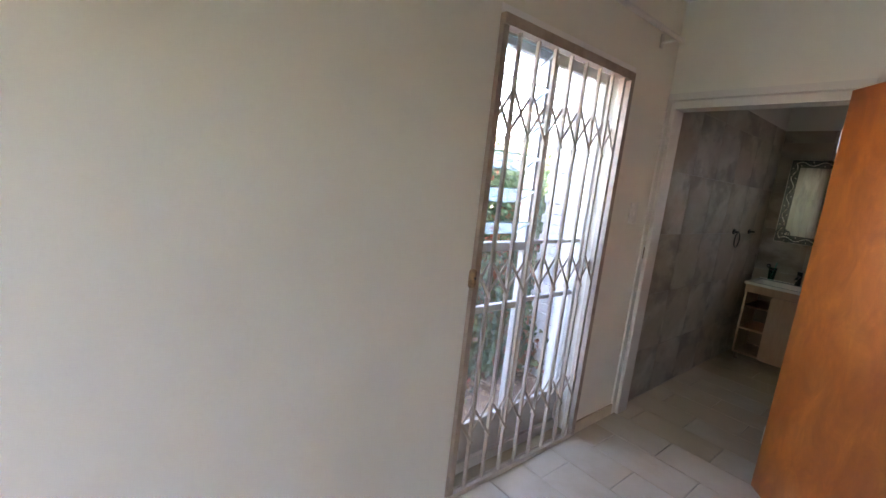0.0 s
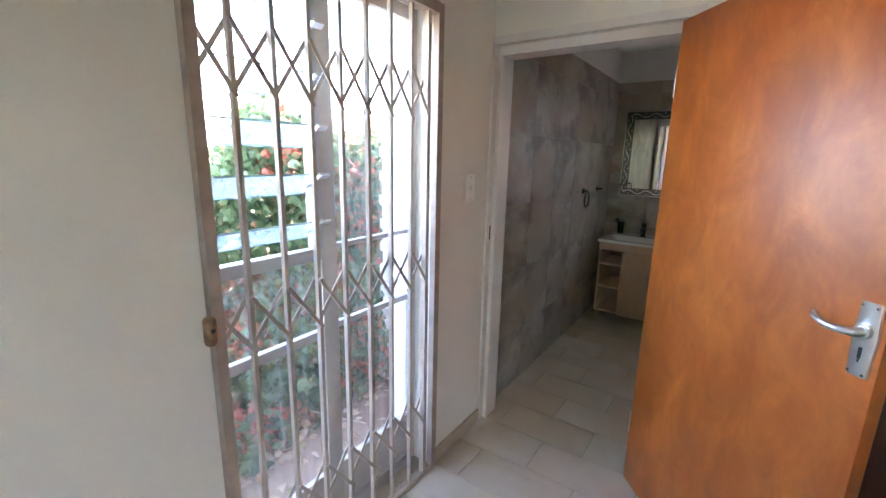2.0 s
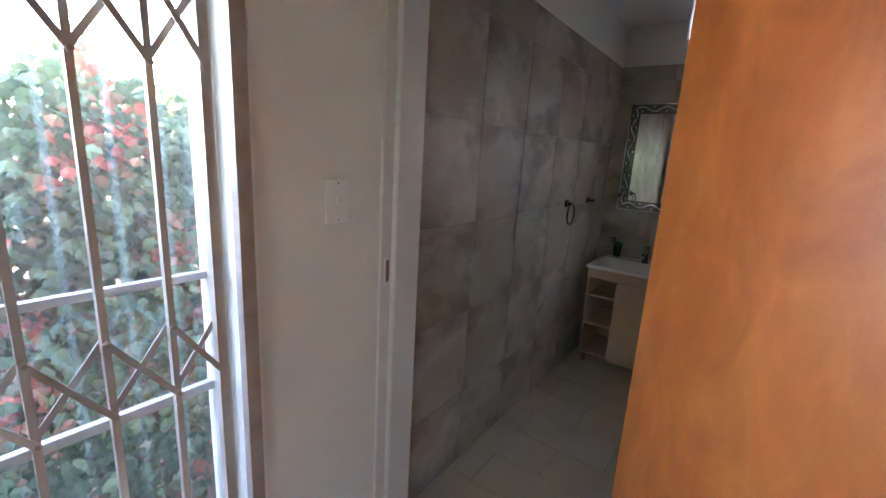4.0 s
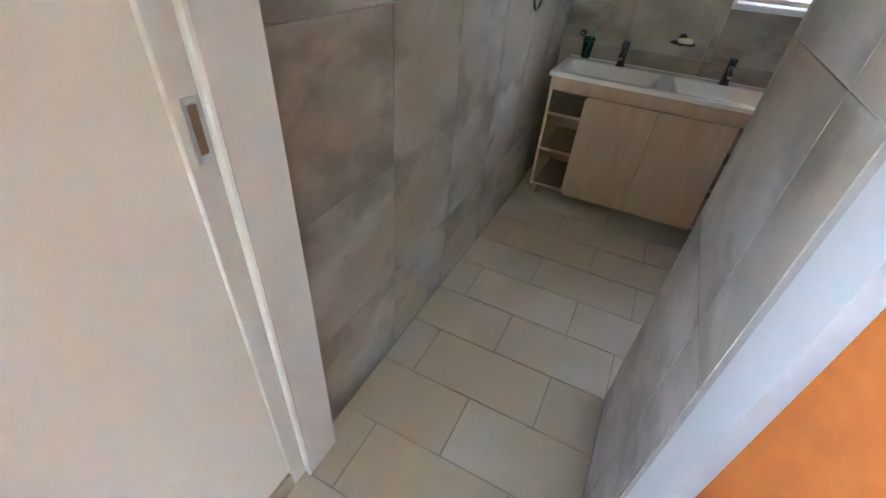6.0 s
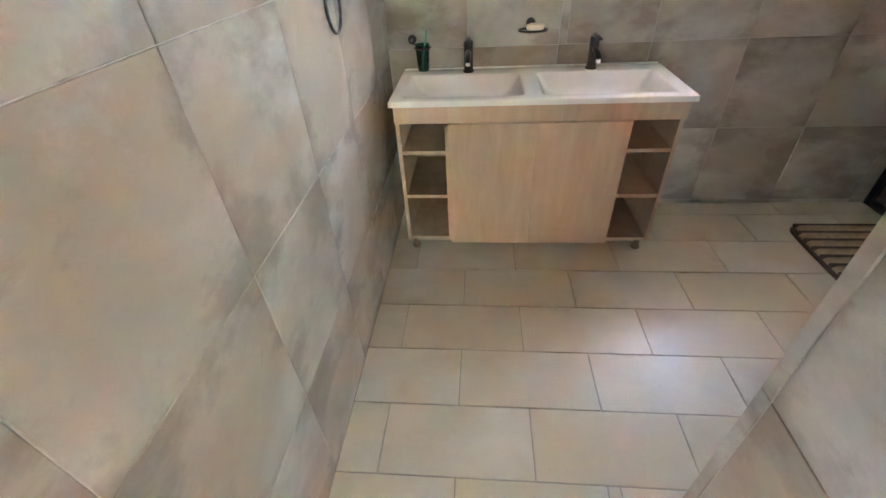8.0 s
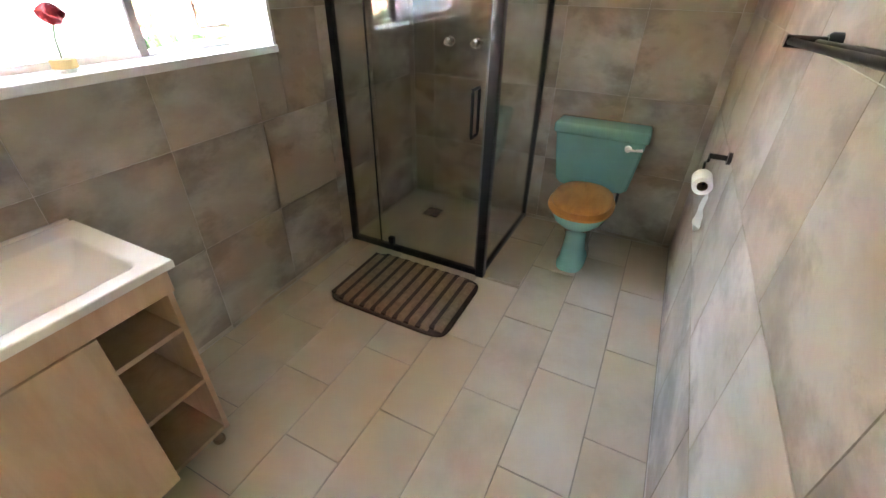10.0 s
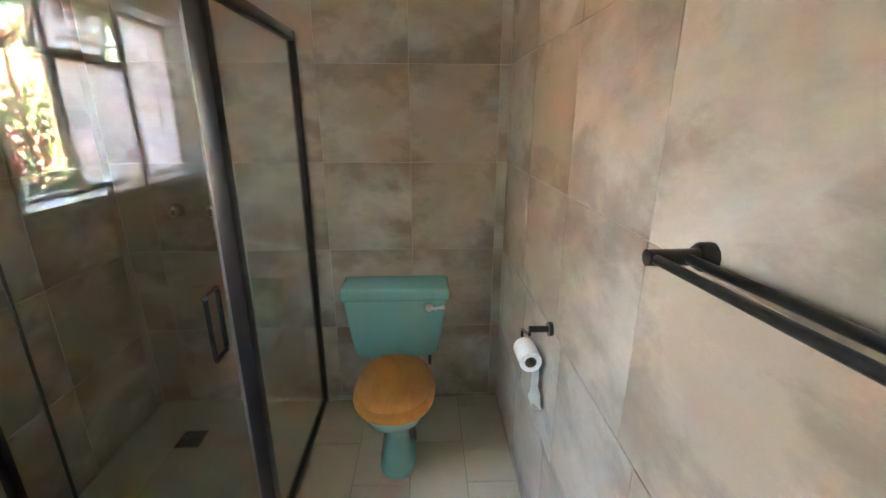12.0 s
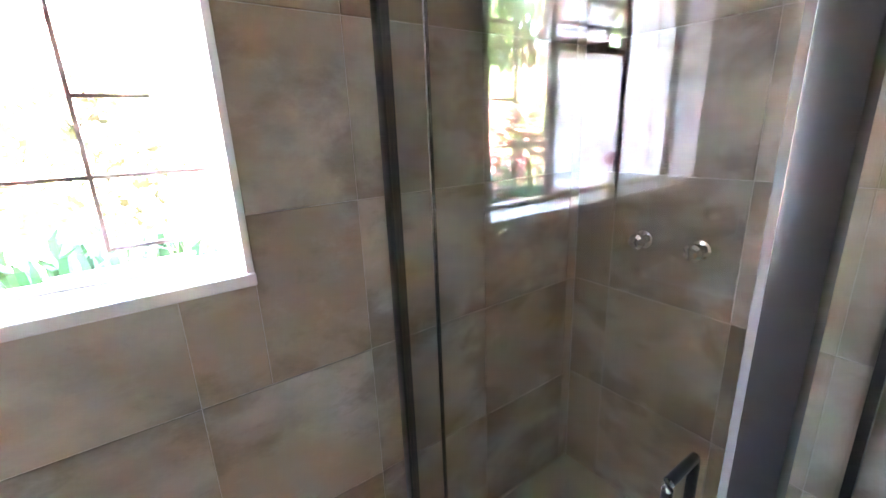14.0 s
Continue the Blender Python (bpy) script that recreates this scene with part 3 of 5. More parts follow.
for i in range(6):
    m = Matrix.Translation((WX, 0, 1.245 + 0.155 * i)) @ Matrix.Rotation(radians(-34), 4, 'Y')
    bm = bmesh.new()
    add_box(bm, -0.060, 0.060, B0, B1, -0.0028, 0.0028, m)
    blade = part("louvre_blade", bm, LOUVRE_GLASS, win1, "clear glass louvre blade", False)
    blade.visible_shadow = False
    bm = bmesh.new()
    add_box(bm, 0.0602, 0.0622, B0, B1, -0.0030, 0.0030, m)
    add_box(bm, -0.0622, -0.0602, B0, B1, -0.0030, 0.0030, m)
    part("ground_edge", bm, GLASS_EDGE, blade, smooth=False)
    bm = bmesh.new()
    add_box(bm, -0.058, 0.062, B1 + 0.001, B1 + 0.010, -0.006, 0.006, m)
    add_box(bm, 0.040, 0.062, B1 + 0.010, B1 + 0.042, -0.005, 0.003, m)
    part("clip", bm, ALUMINIUM, win1, smooth=False)

# ---- bathroom window ----
FY = 2.685
win2 = thing("window_2", "aged steel bathroom window with frosted panes and bars", "window", (1.52, FY, SILL), kind="structure")


def steel(name, x0, x1, z0, z1, d=0.014, material=BEIGE_FRAME, parent=win2, bev=0.002):
    return part(name, block(x0, x1, FY - d, FY + d, z0, z1, bev), material, parent)


for x0, x1, m_ in ((WIN0 + 0.012, WIN0 + 0.04, BEIGE_FRAME), (1.24, 1.268, DARK_BAR), (1.712, 1.74, DARK_BAR), (WIN1 - 0.04, WIN1 - 0.012, GLOSS_WHITE)):
    steel("mullion", x0, x1, SILL, HEAD - 0.012, material=m_)
steel("bottom_rail", WIN0 + 0.04, 1.24, SILL, SILL + 0.025)
steel("bottom_rail", 1.268, 1.712, SILL, SILL + 0.022, material=GLOSS_WHITE)
steel("bottom_rail", 1.74, WIN1 - 0.04, SILL, SILL + 0.018, material=GLOSS_WHITE)
steel("top_rail", WIN0 + 0.04, WIN1 - 0.04, HEAD - 0.037, HEAD - 0.012)
steel("transom", 1.268, 1.712, 1.715, 1.74, material=DARK_BAR)
part("frosted_pane", boxes((1.268, 1.712, FY - 0.002, FY + 0.002, SILL + 0.02, 1.716)), FROSTED, win2, smooth=False)
part("frosted_pane", boxes((WIN0 + 0.04, 1.24, FY - 0.002, FY + 0.002, SILL + 0.02, HEAD - 0.03)), FROSTED, win2, smooth=False)
FAN = Matrix.Translation((0, FY + 0.012, HEAD - 0.04)) @ Matrix.Rotation(radians(17), 4, 'X')
bm = bmesh.new()
for d in ((1.27, 1.71, 0, 0.02, -0.02, 0), (1.27, 1.71, 0, 0.02, -0.215, -0.195), (1.27, 1.29, 0, 0.02, -0.215, 0), (1.69, 1.71, 0, 0.02, -0.215, 0)):
    add_box(bm, *d, FAN)
fan = part("fanlight", bm, BEIGE_FRAME, win2, "top-hung fanlight pushed open", False)
bm = bmesh.new()
add_box(bm, 1.29, 1.69, 0.008, 0.012, -0.195, -0.02, FAN)
part("fan_pane", bm, FROSTED, fan, smooth=False)
part("stay", tube([(1.49, FY - 0.01, 1.745), (1.49, FY + 0.06, 1.77), (1.49, FY + 0.09, 1.76)], 0.005, 6), DARK_BAR, win2)
CAS = Matrix.Translation((WIN1 - 0.035, FY + 0.02, 0)) @ Matrix.Rotation(radians(-82), 4, 'Z')
bm = bmesh.new()
for d in ((-0.40, 0.0, 0, 0.02, SILL + 0.02, SILL + 0.045), (-0.40, 0.0, 0, 0.02, HEAD - 0.06, HEAD - 0.035), (-0.40, -0.375, 0, 0.02, SILL + 0.02, HEAD - 0.035), (-0.025, 0.0, 0, 0.02, SILL + 0.02, HEAD - 0.035)):
    add_box(bm, *d, CAS)
cas = part("casement", bm, BEIGE_FRAME, win2, "side-hung casement swung open", False)
bm = bmesh.new()
add_box(bm, -0.375, -0.025, 0.008, 0.012, SILL + 0.045, HEAD - 0.06, CAS)
part("casement_pane", bm, GLASS, cas, smooth=False).visible_shadow = False
part("peg_stay", tube([(1.83, FY - 0.016, SILL + 0.028), (2.10, FY - 0.016, SILL + 0.034)], 0.005, 6), BEIGE_FRAME, win2)
part("stay_peg", lathe([(0.006, SILL + 0.03), (0.006, SILL + 0.045), (0.012, SILL + 0.05), (0.012, SILL + 0.06), (0.004, SILL + 0.064)], (1.99, FY - 0.016), 12), BEIGE_FRAME, win2)
BY = FY - 0.030
for x0, x1 in ((WIN0 + 0.04, 1.24), (1.74, WIN1 - 0.04)):
    c = (x0 + x1) / 2
    part("burglar_bar", boxes((c - 0.004, c + 0.004, BY - 0.005, BY + 0.005, SILL + 0.07, HEAD - 0.02)), BAR_PAINT, win2, smooth=False)
    for z, h in ((1.375, 2), (SILL + 0.075, 1), (1.53, 1), (1.77, 1)):
        a, b = (x0, x1) if h == 2 else ((c, c + 0.13) if c > 1.5 else (x0 + 0.02, c))
        part("burglar_bar", boxes((a, b, BY - 0.006, BY + 0.004, z - 0.004, z + 0.004)), BAR_PAINT, win2, smooth=False)
for z in (1.80, 1.89):
    part("burglar_bar", boxes((1.268, 1.712, BY - 0.004, BY + 0.004, z - 0.0045, z + 0.0045)), BAR_PAINT, win2, smooth=False)
part("burglar_bar", boxes((1.556, 1.564, BY + 0.0045, BY + 0.010, 1.745, HEAD - 0.04)), BAR_PAINT, win2, smooth=False)

# ---- bedroom back window with ornamental bars ----
win3 = thing("window_3", "white framed bedroom window with scrolled burglar bars", "window", (0.8, BED_Y, BWZ0), kind="structure")
part("window_frame", boxes((BW0, BW0 + 0.05, BED_Y - 0.12, BED_Y - 0.08, BWZ0, BWZ1), (BW1 - 0.05, BW1, BED_Y - 0.12, BED_Y - 0.08, BWZ0, BWZ1), (BW0, BW1, BED_Y - 0.12, BED_Y - 0.08, BWZ0, BWZ0 + 0.05), (BW0, BW1, BED_Y - 0.12, BED_Y - 0.08, BWZ1 - 0.05, BWZ1)), GLOSS_WHITE, win3, smooth=False)
part("sill", block(BW0, BW1, BED_Y - 0.12, BED_Y + 0.02, BWZ0 - 0.02, BWZ0 + 0.004, 0.003), SILL_WHITE, win3)
for i in range(10):
    z = BWZ0 + 0.09 + i * 0.138
    part("bar", tube([(BW0, BED_Y - 0.05, z), (BW1, BED_Y - 0.05, z)], 0.007, 6), GLOSS_WHITE, win3)
for i in range(5):
    x = BW0 + 0.21 + i * 0.42
    part("scroll", tube([(x + 0.1 * math.cos(a / 10 * math.tau) * (1 - a / 26), BED_Y - 0.05, 1.28 + 0.2 * math.sin(a / 10 * math.tau) * (1 - a / 26)) for a in range(16)], 0.006, 6), GLOSS_WHITE, win3)

# ---- vanity ----
vanity = thing("vanity_cabinet", "pale oak laminate vanity cabinet with open side shelves", "cabinet", (0.64, 2.3, 0))
VX0, VX1, VY0, VY1, VZ0, VZ1 = 0.064, 1.234, 2.075, 2.50, 0.065, 0.748
T = 0.016
for x in (VX0, 0.270, 1.020, VX1 - T):
    part("side_panel", block(x, x + T, VY0, VY1, VZ0, VZ1 if x in (VX0, VX1 - T) else 0.655, 0.001, 1), OAK, vanity)
part("bottom_panel", boxes((VX0 + T, VX1 - T, VY0 + 0.004, VY1, VZ0, VZ0 + T)), OAK, vanity, smooth=False)
# Back panel coloured dark for the shade within the open shelves.
part("back_panel", boxes((VX0 + T, VX1 - T, VY1 - 0.008, VY1, VZ0 + T, VZ1)), OAK_SHADED, vanity, smooth=False)
part("top_rail", block(VX0 + 0.0, VX1, VY0 - 0.016, VY0, 0.675, VZ1, 0.001, 1), OAK, vanity)
for x0, x1 in ((VX0 + T, 0.270), (1.020 + T, VX1 - T)):
    for z in (0.528, 0.307):
        part("shelf", boxes((x0, x1, VY0 + 0.003, VY1 - 0.008, z, z + T)), OAK, vanity, smooth=False)
for x0, x1 in ((0.284, 0.6538), (0.6552, 1.032)):
    part("door", block(x0, x1, VY0 - 0.018, VY0 - 0.001, 0.060, 0.671, 0.0015, 1), OAK, vanity)
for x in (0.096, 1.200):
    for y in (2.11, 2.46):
        part("leg", lathe([(0.020, 0), (0.020, 0.01), (0.014, 0.014), (0.014, VZ0)], (x, y), 14), OAK_SHADED, vanity)


def basin_top():
    """Slab with two sunk rectangular bowls."""
    x0, x1, y0, y1, z0, z1 = 0.048, 1.252, 2.048, 2.505, 0.748, 0.772
    bm = bmesh.new()
    xs = [x0, 0.100, 0.602, 0.668, 1.195, x1]
    ys = [y0, 2.098, 2.412, y1]
    vs = {(i, j): bm.verts.new((x, y, z1)) for i, x in enumerate(xs) for j, y in enumerate(ys)}
    for i in range(5):
        for j in range(3):
            if j == 1 and i in (1, 3):
                continue
            bm.faces.new((vs[i, j], vs[i + 1, j], vs[i + 1, j + 1], vs[i, j + 1]))
    for i in (1, 3):
        top = [vs[i, 1], vs[i + 1, 1], vs[i + 1, 2], vs[i, 2]]
        rows = [top]
        for inset, depth in ((0.010, 0.010), (0.045, 0.058), (0.085, 0.070)):
            rows.append([bm.verts.new((v.co.x + (inset if k in (0, 3) else -inset), v.co.y + (inset if k < 2 else -inset), z1 - depth)) for k, v in enumerate(top)])
        for a, b in zip(rows, rows[1:]):
            for k in range(4):
                bm.faces.new((a[k], a[(k + 1) % 4], b[(k + 1) % 4], b[k]))
        bm.faces.new(rows[-1])
    edge = [vs[i, 0] for i in range(6)] + [vs[5, j] for j in range(1, 4)] + [vs[i, 3] for i in range(4, -1, -1)] + [vs[0, 2], vs[0, 1]]
    low = [bm.verts.new((v.co.x, v.co.y, z0)) for v in edge]
    for k in range(len(edge)):
        n = (k + 1) % len(edge)
        bm.faces.new((edge[n], edge[k], low[k], low[n]))
    bmesh.ops.recalc_face_normals(bm, faces=bm.faces[:])
    corner = [e for e in bm.edges if min(v.co.z for v in e.verts) < z1 - 0.005 and min(v.co.z for v in e.verts) > z1 - 0.071 and abs(e.verts[0].co.z - e.verts[1].co.z) > 0.005 and x0 + 0.01 < e.verts[0].co.x < x1 - 0.01 and abs(e.verts[0].co.x - e.verts[1].co.x) > 0.004]
    bmesh.ops.bevel(bm, geom=corner, offset=0.022, segments=4, affect='EDGES', profile=0.5)
    rim = [e for e in bm.edges if all(abs(v.co.z - z1) < 1e-5 for v in e.verts) and len(e.link_faces) == 2 and e.calc_face_angle(0) > 0.3]
    bmesh.ops.bevel(bm, geom=rim, offset=0.006, segments=3, affect='EDGES', profile=0.5)
    return bm


basin = thing("double_basin", "cream ceramic double basin top on the vanity", "basin", (0.64, 2.28, 0.748))
part("slab", basin_top(), CERAMIC, basin)
for x in (0.36, 0.918):
    part("waste", lathe([(0.022, 0.696), (0.022, 0.699), (0.012, 0.701)], (x, 2.25), 16), CHROME, basin)
part("upstand", block(0.052, 1.243, 2.506, 2.526, 0.745, 0.776, 0.003), CERAMIC, basin)


def faucet(x):
    t = thing("basin_tap", "matt black single-lever basin tap on the basin", "tap", (x, 2.452, 0.77), "basin taps")
    part("base", lathe([(0.026, 0.7705), (0.026, 0.778), (0.021, 0.784), (0.021, 0.90), (0.019, 0.905)], (x, 2.452), 18), BLACK, t)
    part("spout", tube([(x, 2.452, 0.862), (x, 2.40, 0.858), (x, 2.345, 0.845), (x, 2.34, 0.838)], 0.013, 10), BLACK, t)
    part("lever", block(x - 0.011, x + 0.011, 2.36, 2.468, 0.906, 0.916, 0.004), BLACK, t)
    part("aerator", lathe([(0.011, 0.826), (0.011, 0.84)], (x, 2.342), 12), CHROME, t)


faucet(0.365)
faucet(0.925)

dish = thing("soap_dish", "matt black wire soap dish fixed to the tiles", "soap dish", (0.66, NORTH, 0.937))
part("ring", tube([(0.652 + 0.062 * math.cos(a / 20 * math.tau), 2.475 + 0.042 * math.sin(a / 20 * math.tau), 0.935) for a in range(20)], 0.005, 8, True), BLACK, dish)
part("mount", tube([(0.645, NORTH, 0.957), (0.645, NORTH - 0.016, 0.957)], 0.021, 16), BLACK, dish)
part("arm", tube([(0.645, NORTH - 0.014, 0.953), (0.648, 2.512, 0.937)], 0.006, 8), BLACK, dish)
part("saucer", loft([oval(0.66, 2.475, z, 0.058 * k, 0.038 * k, 20) for k, z in ((0.3, 0.92), (0.8, 0.925), (1.0, 0.934))]), GLASS, dish)
single("soap_bar", loft([oval(0.662, 2.475, z, 0.040 * k, 0.024 * k, 20, 2.6) for k, z in ((0.55, 0.9345), (0.95, 0.939), (1.0, 0.948), (0.93, 0.957), (0.5, 0.962))]), SOAP, "cream soap bar in a black soap dish", "soap")
holder = thing("tumbler_holder", "matt black tumbler holder on the tiled wall", "holder", (0.16, NORTH, 0.9))
part("mount", tube([(0.10, NORTH, 0.905), (0.10, NORTH - 0.014, 0.905)], 0.02, 16), BLACK, holder)
part("arm", tube([(0.10, NORTH - 0.012, 0.905), (0.10, 2.45, 0.905), (0.12, 2.44, 0.903)], 0.006, 8), BLACK, holder)
part("ring", tube([(0.155 + 0.036 * math.cos(a / 20 * math.tau), 2.44 + 0.036 * math.sin(a / 20 * math.tau), 0.885) for a in range(20)], 0.004, 8, True), BLACK, holder)
tumbler = thing("tumbler", "green glass tumbler standing on the basin", "tumbler", (0.155, 2.44, 0.786))
part("glass", lathe([(0.026, 0.786), (0.034, 0.90), (0.0315, 0.90), (0.024, 0.792), (0.002, 0.791)], (0.155, 2.44), 20), GREEN_GLASS, tumbler)
toothbrush = single("toothbrush", tube([(0.15, 2.435, 0.795), (0.172, 2.452, 0.93), (0.174, 2.454, 0.955)], 0.0045, 8), plain("toothbrush_green", (0.05, 0.30, 0.22), 0.3), "green toothbrush standing in the tumbler", "toothbrush")

# ---- mirror with an etched wavy border ----
mir = thing("wall_mirror", "frameless wall mirror with an etched wavy border", "mirror", (0.4, NORTH, 1.13))
MX0, MX1, MZ0, MZ1, MY = 0.085, 0.672, 1.157, 1.957, NORTH - 0.016
part("glass", boxes((MX0, MX1, MY, NORTH - 0.002, MZ0, MZ1)), MIRROR, mir, smooth=False)
B = 0.075
part("etched_border", boxes((MX0 + 0.006, MX1 - 0.006, MY - 0.0012, MY - 0.0004, MZ0 + 0.006, MZ0 + B), (MX0 + 0.006, MX1 - 0.006, MY - 0.0012, MY - 0.0004, MZ1 - B, MZ1 - 0.006),
                            (MX0 + 0.006, MX0 + B, MY - 0.0012, MY - 0.0004, MZ0 + B, MZ1 - B), (MX1 - B, MX1 - 0.006, MY - 0.0012, MY - 0.0004, MZ0 + B, MZ1 - B)), ETCH, mir, "dark etched border band", False)


def wave(x0, z0, x1, z1, turns):
    n = turns * 12
    d = Vector((x1 - x0, 0, z1 - z0))
    side = Vector((-d.z, 0, d.x)).normalized()
    return tube([Vector((x0, MY - 0.0016, z0)) + d * (k / n) + side * 0.017 * math.sin(k / 12 * math.tau) for k in range(n + 1)], 0.0042, 6)


e = B / 2 + 0.003
for a in ((MX0 + e, MZ0 + e, MX1 - e, MZ0 + e, 3), (MX0 + e, MZ1 - e, MX1 - e, MZ1 - e, 3), (MX0 + e, MZ0 + e, MX0 + e, MZ1 - e, 4), (MX1 - e, MZ0 + e, MX1 - e, MZ1 - e, 4)):
    part("wavy_line", wave(*a), ETCH_PALE, mir, "bright wavy cut line")
    for k in range(2 * a[4]):
        f = (k + 0.5) / (2 * a[4])
        s = 0.018 * (1 if k % 2 else -1)
        x, z = a[0] + (a[2] - a[0]) * f, a[1] + (a[3] - a[1]) * f
        x, z = (x, z + s) if a[1] == a[3] else (x - s, z)
        part("cut_dot", tube([(x, MY - 0.0022, z), (x, MY - 0.0004, z)], 0.006, 10), ETCH_PALE, mir)

# ---- towel ring ----
tring = thing("towel_ring", "matt black towel ring hanging on the tiles", "towel ring", (WEST, 1.655, 1.23))
part("mount", tube([(WEST, 1.655, 1.235), (WEST + 0.014, 1.655, 1.235)], 0.024, 18), BLACK, tring)
part("arm", tube([(WEST + 0.012, 1.655, 1.235), (WEST + 0.045, 1.655, 1.235)], 0.009, 10), BLACK, tring)
part("ring", tube([(WEST + 0.04, 1.655 + 0.062 * math.sin(a / 26 * math.tau), 1.168 + 0.066 * math.cos(a / 26 * math.tau)) for a in range(26)], 0.005, 8, True), BLACK, tring)
hook = thing("robe_hook", "small matt black robe hook on the tiles", "hook", (WEST, 2.08, 1.23))
part("mount", tube([(WEST, 2.08, 1.235), (WEST + 0.012, 2.08, 1.235)], 0.022, 16), BLACK, hook)
part("peg", tube([(WEST + 0.01, 2.08, 1.235), (WEST + 0.05, 2.08, 1.238)], 0.009, 10), BLACK, hook)

# ---- shower enclosure ----
SX, SY, SH = 2.55, 1.665, 1.818
shower = thing("shower_enclosure", "black framed corner shower enclosure with clear glass", "shower", (2.95, 2.1, 0))


def post(name, x0, x1, y0, y1, z0=0.0, z1=SH, label=""):
    return part(name, block(x0, x1, y0, y1, z0, z1, 0.003), BLACK, shower, label)


post("wall_post", SX - 0.016, SX + 0.016, NORTH - 0.034, NORTH - 0.0005)
post("corner_post", SX - 0.022, SX + 0.024, SY - 0.022, SY + 0.024)
post("wall_post", EAST - 0.032, EAST - 0.0005, SY - 0.014, SY + 0.016)
post("bottom_rail", SX - 0.014, SX + 0.016, SY + 0.024, NORTH - 0.034, 0.0, 0.034)
post("bottom_rail", SX + 0.024, EAST - 0.032, SY - 0.012, SY + 0.014, 0.0, 0.034)
post("top_rail", SX - 0.016, SX + 0.018, SY + 0.024, NORTH - 0.034, SH - 0.04, SH)
post("top_rail", SX + 0.024, EAST - 0.032, SY - 0.014, SY + 0.016, SH - 0.04, SH)
HINGE = 2.310
pane_d = part("glass_door", boxes((SX - 0.012, SX - 0.006, SY + 0.03, HINGE, 0.045, SH - 0.05)), SHOWER_GLASS, shower, "clear glass pivot door", False)
pane_f = part("fixed_pane", boxes((SX - 0.012, SX - 0.006, HINGE + 0.006, NORTH - 0.035, 0.035, SH - 0.04)), SHOWER_GLASS, shower, "narrow fixed glass pane", False)
pane_s = part("side_pane", boxes((SX + 0.024, EAST - 0.032, SY - 0.003, SY + 0.003, 0.034, SH - 0.04)), SHOWER_GLASS, shower, "clear glass side pane", False)
part("hinge_seal", boxes((SX - 0.013, SX - 0.005, HINGE, HINGE + 0.006, 0.04, SH - 0.05)), RUBBER, shower, smooth=False)
part("magnet_seal", boxes((SX - 0.016, SX - 0.004, SY + 0.0245, SY + 0.034, 0.045, SH - 0.05)), SEAL, shower, "pale magnetic seal strip", False)
part("pivot", block(SX - 0.024, SX + 0.004, HINGE - 0.09, HINGE - 0.055, 0.034, 0.095, 0.005), BLACK, shower)
part("pivot", block(SX - 0.022, SX + 0.004, HINGE - 0.065, HINGE - 0.035, SH - 0.10, SH - 0.045, 0.004), plain("grey_pivot", (0.25, 0.25, 0.25), 0.4, 0.5), shower, "grey metal top pivot")
for s in (-1, 1):
    part("door_handle", tube([(SX - 0.009, 1.745, 0.78), (SX - 0.009 + s * 0.035, 1.745, 0.78), (SX - 0.009 + s * 0.037, 1.745, 0.79), (SX - 0.009 + s * 0.037, 1.745, 0.98), (SX - 0.009 + s * 0.035, 1.745, 0.99), (SX - 0.009, 1.745, 0.99)], 0.0075, 10), BLACK, shower)
single("shower_tray", block(SX + 0.02, EAST - 0.001, SY + 0.02, NORTH - 0.001, 0.0, 0.016, 0.004), TRAY, "low cream shower tray inside the enclosure", "shower tray")
drain = thing("floor_drain", "dark metal square floor drain in the shower", "drain", (3.06, 2.235, 0.016))
part("plate", block(3.005, 3.115, 2.18, 2.29, 0.016, 0.020, 0.001, 1), plain("drain_steel", (0.13, 0.125, 0.12), 0.5, 0.5), drain)
# Slots are black strips on the plate, shade of the gaps as colour.
for i in range(6):
    part("slot", boxes((3.015 + i * 0.016, 3.024 + i * 0.016, 2.19, 2.28, 0.0202, 0.0208)), RUBBER, drain, smooth=False)


def shower_tap(y):
    t = thing("shower_tap", "chrome shower tap knob on the tiled wall", "tap", (EAST, y, 1.065), "shower taps")

    def turned(rows):
        bm = lathe(rows, (0, 0), 16)
        bmesh.ops.transform(bm, matrix=Matrix.Translation((EAST, y, 1.065)) @ Matrix.Rotation(radians(-90), 4, 'Y'), verts=bm.verts[:])
        return bm
    part("flange", turned([(0.032, 0), (0.030, 0.006), (0.012, 0.012)]), CHROME, t)
    part("stem", turned([(0.010, 0.01), (0.010, 0.036)]), CHROME, t)
    part("knob", turned([(0.012, 0.034), (0.026, 0.040), (0.027, 0.058), (0.018, 0.068), (0.004, 0.070)]), CHROME, t)


shower_tap(2.262)
shower_tap(2.085)

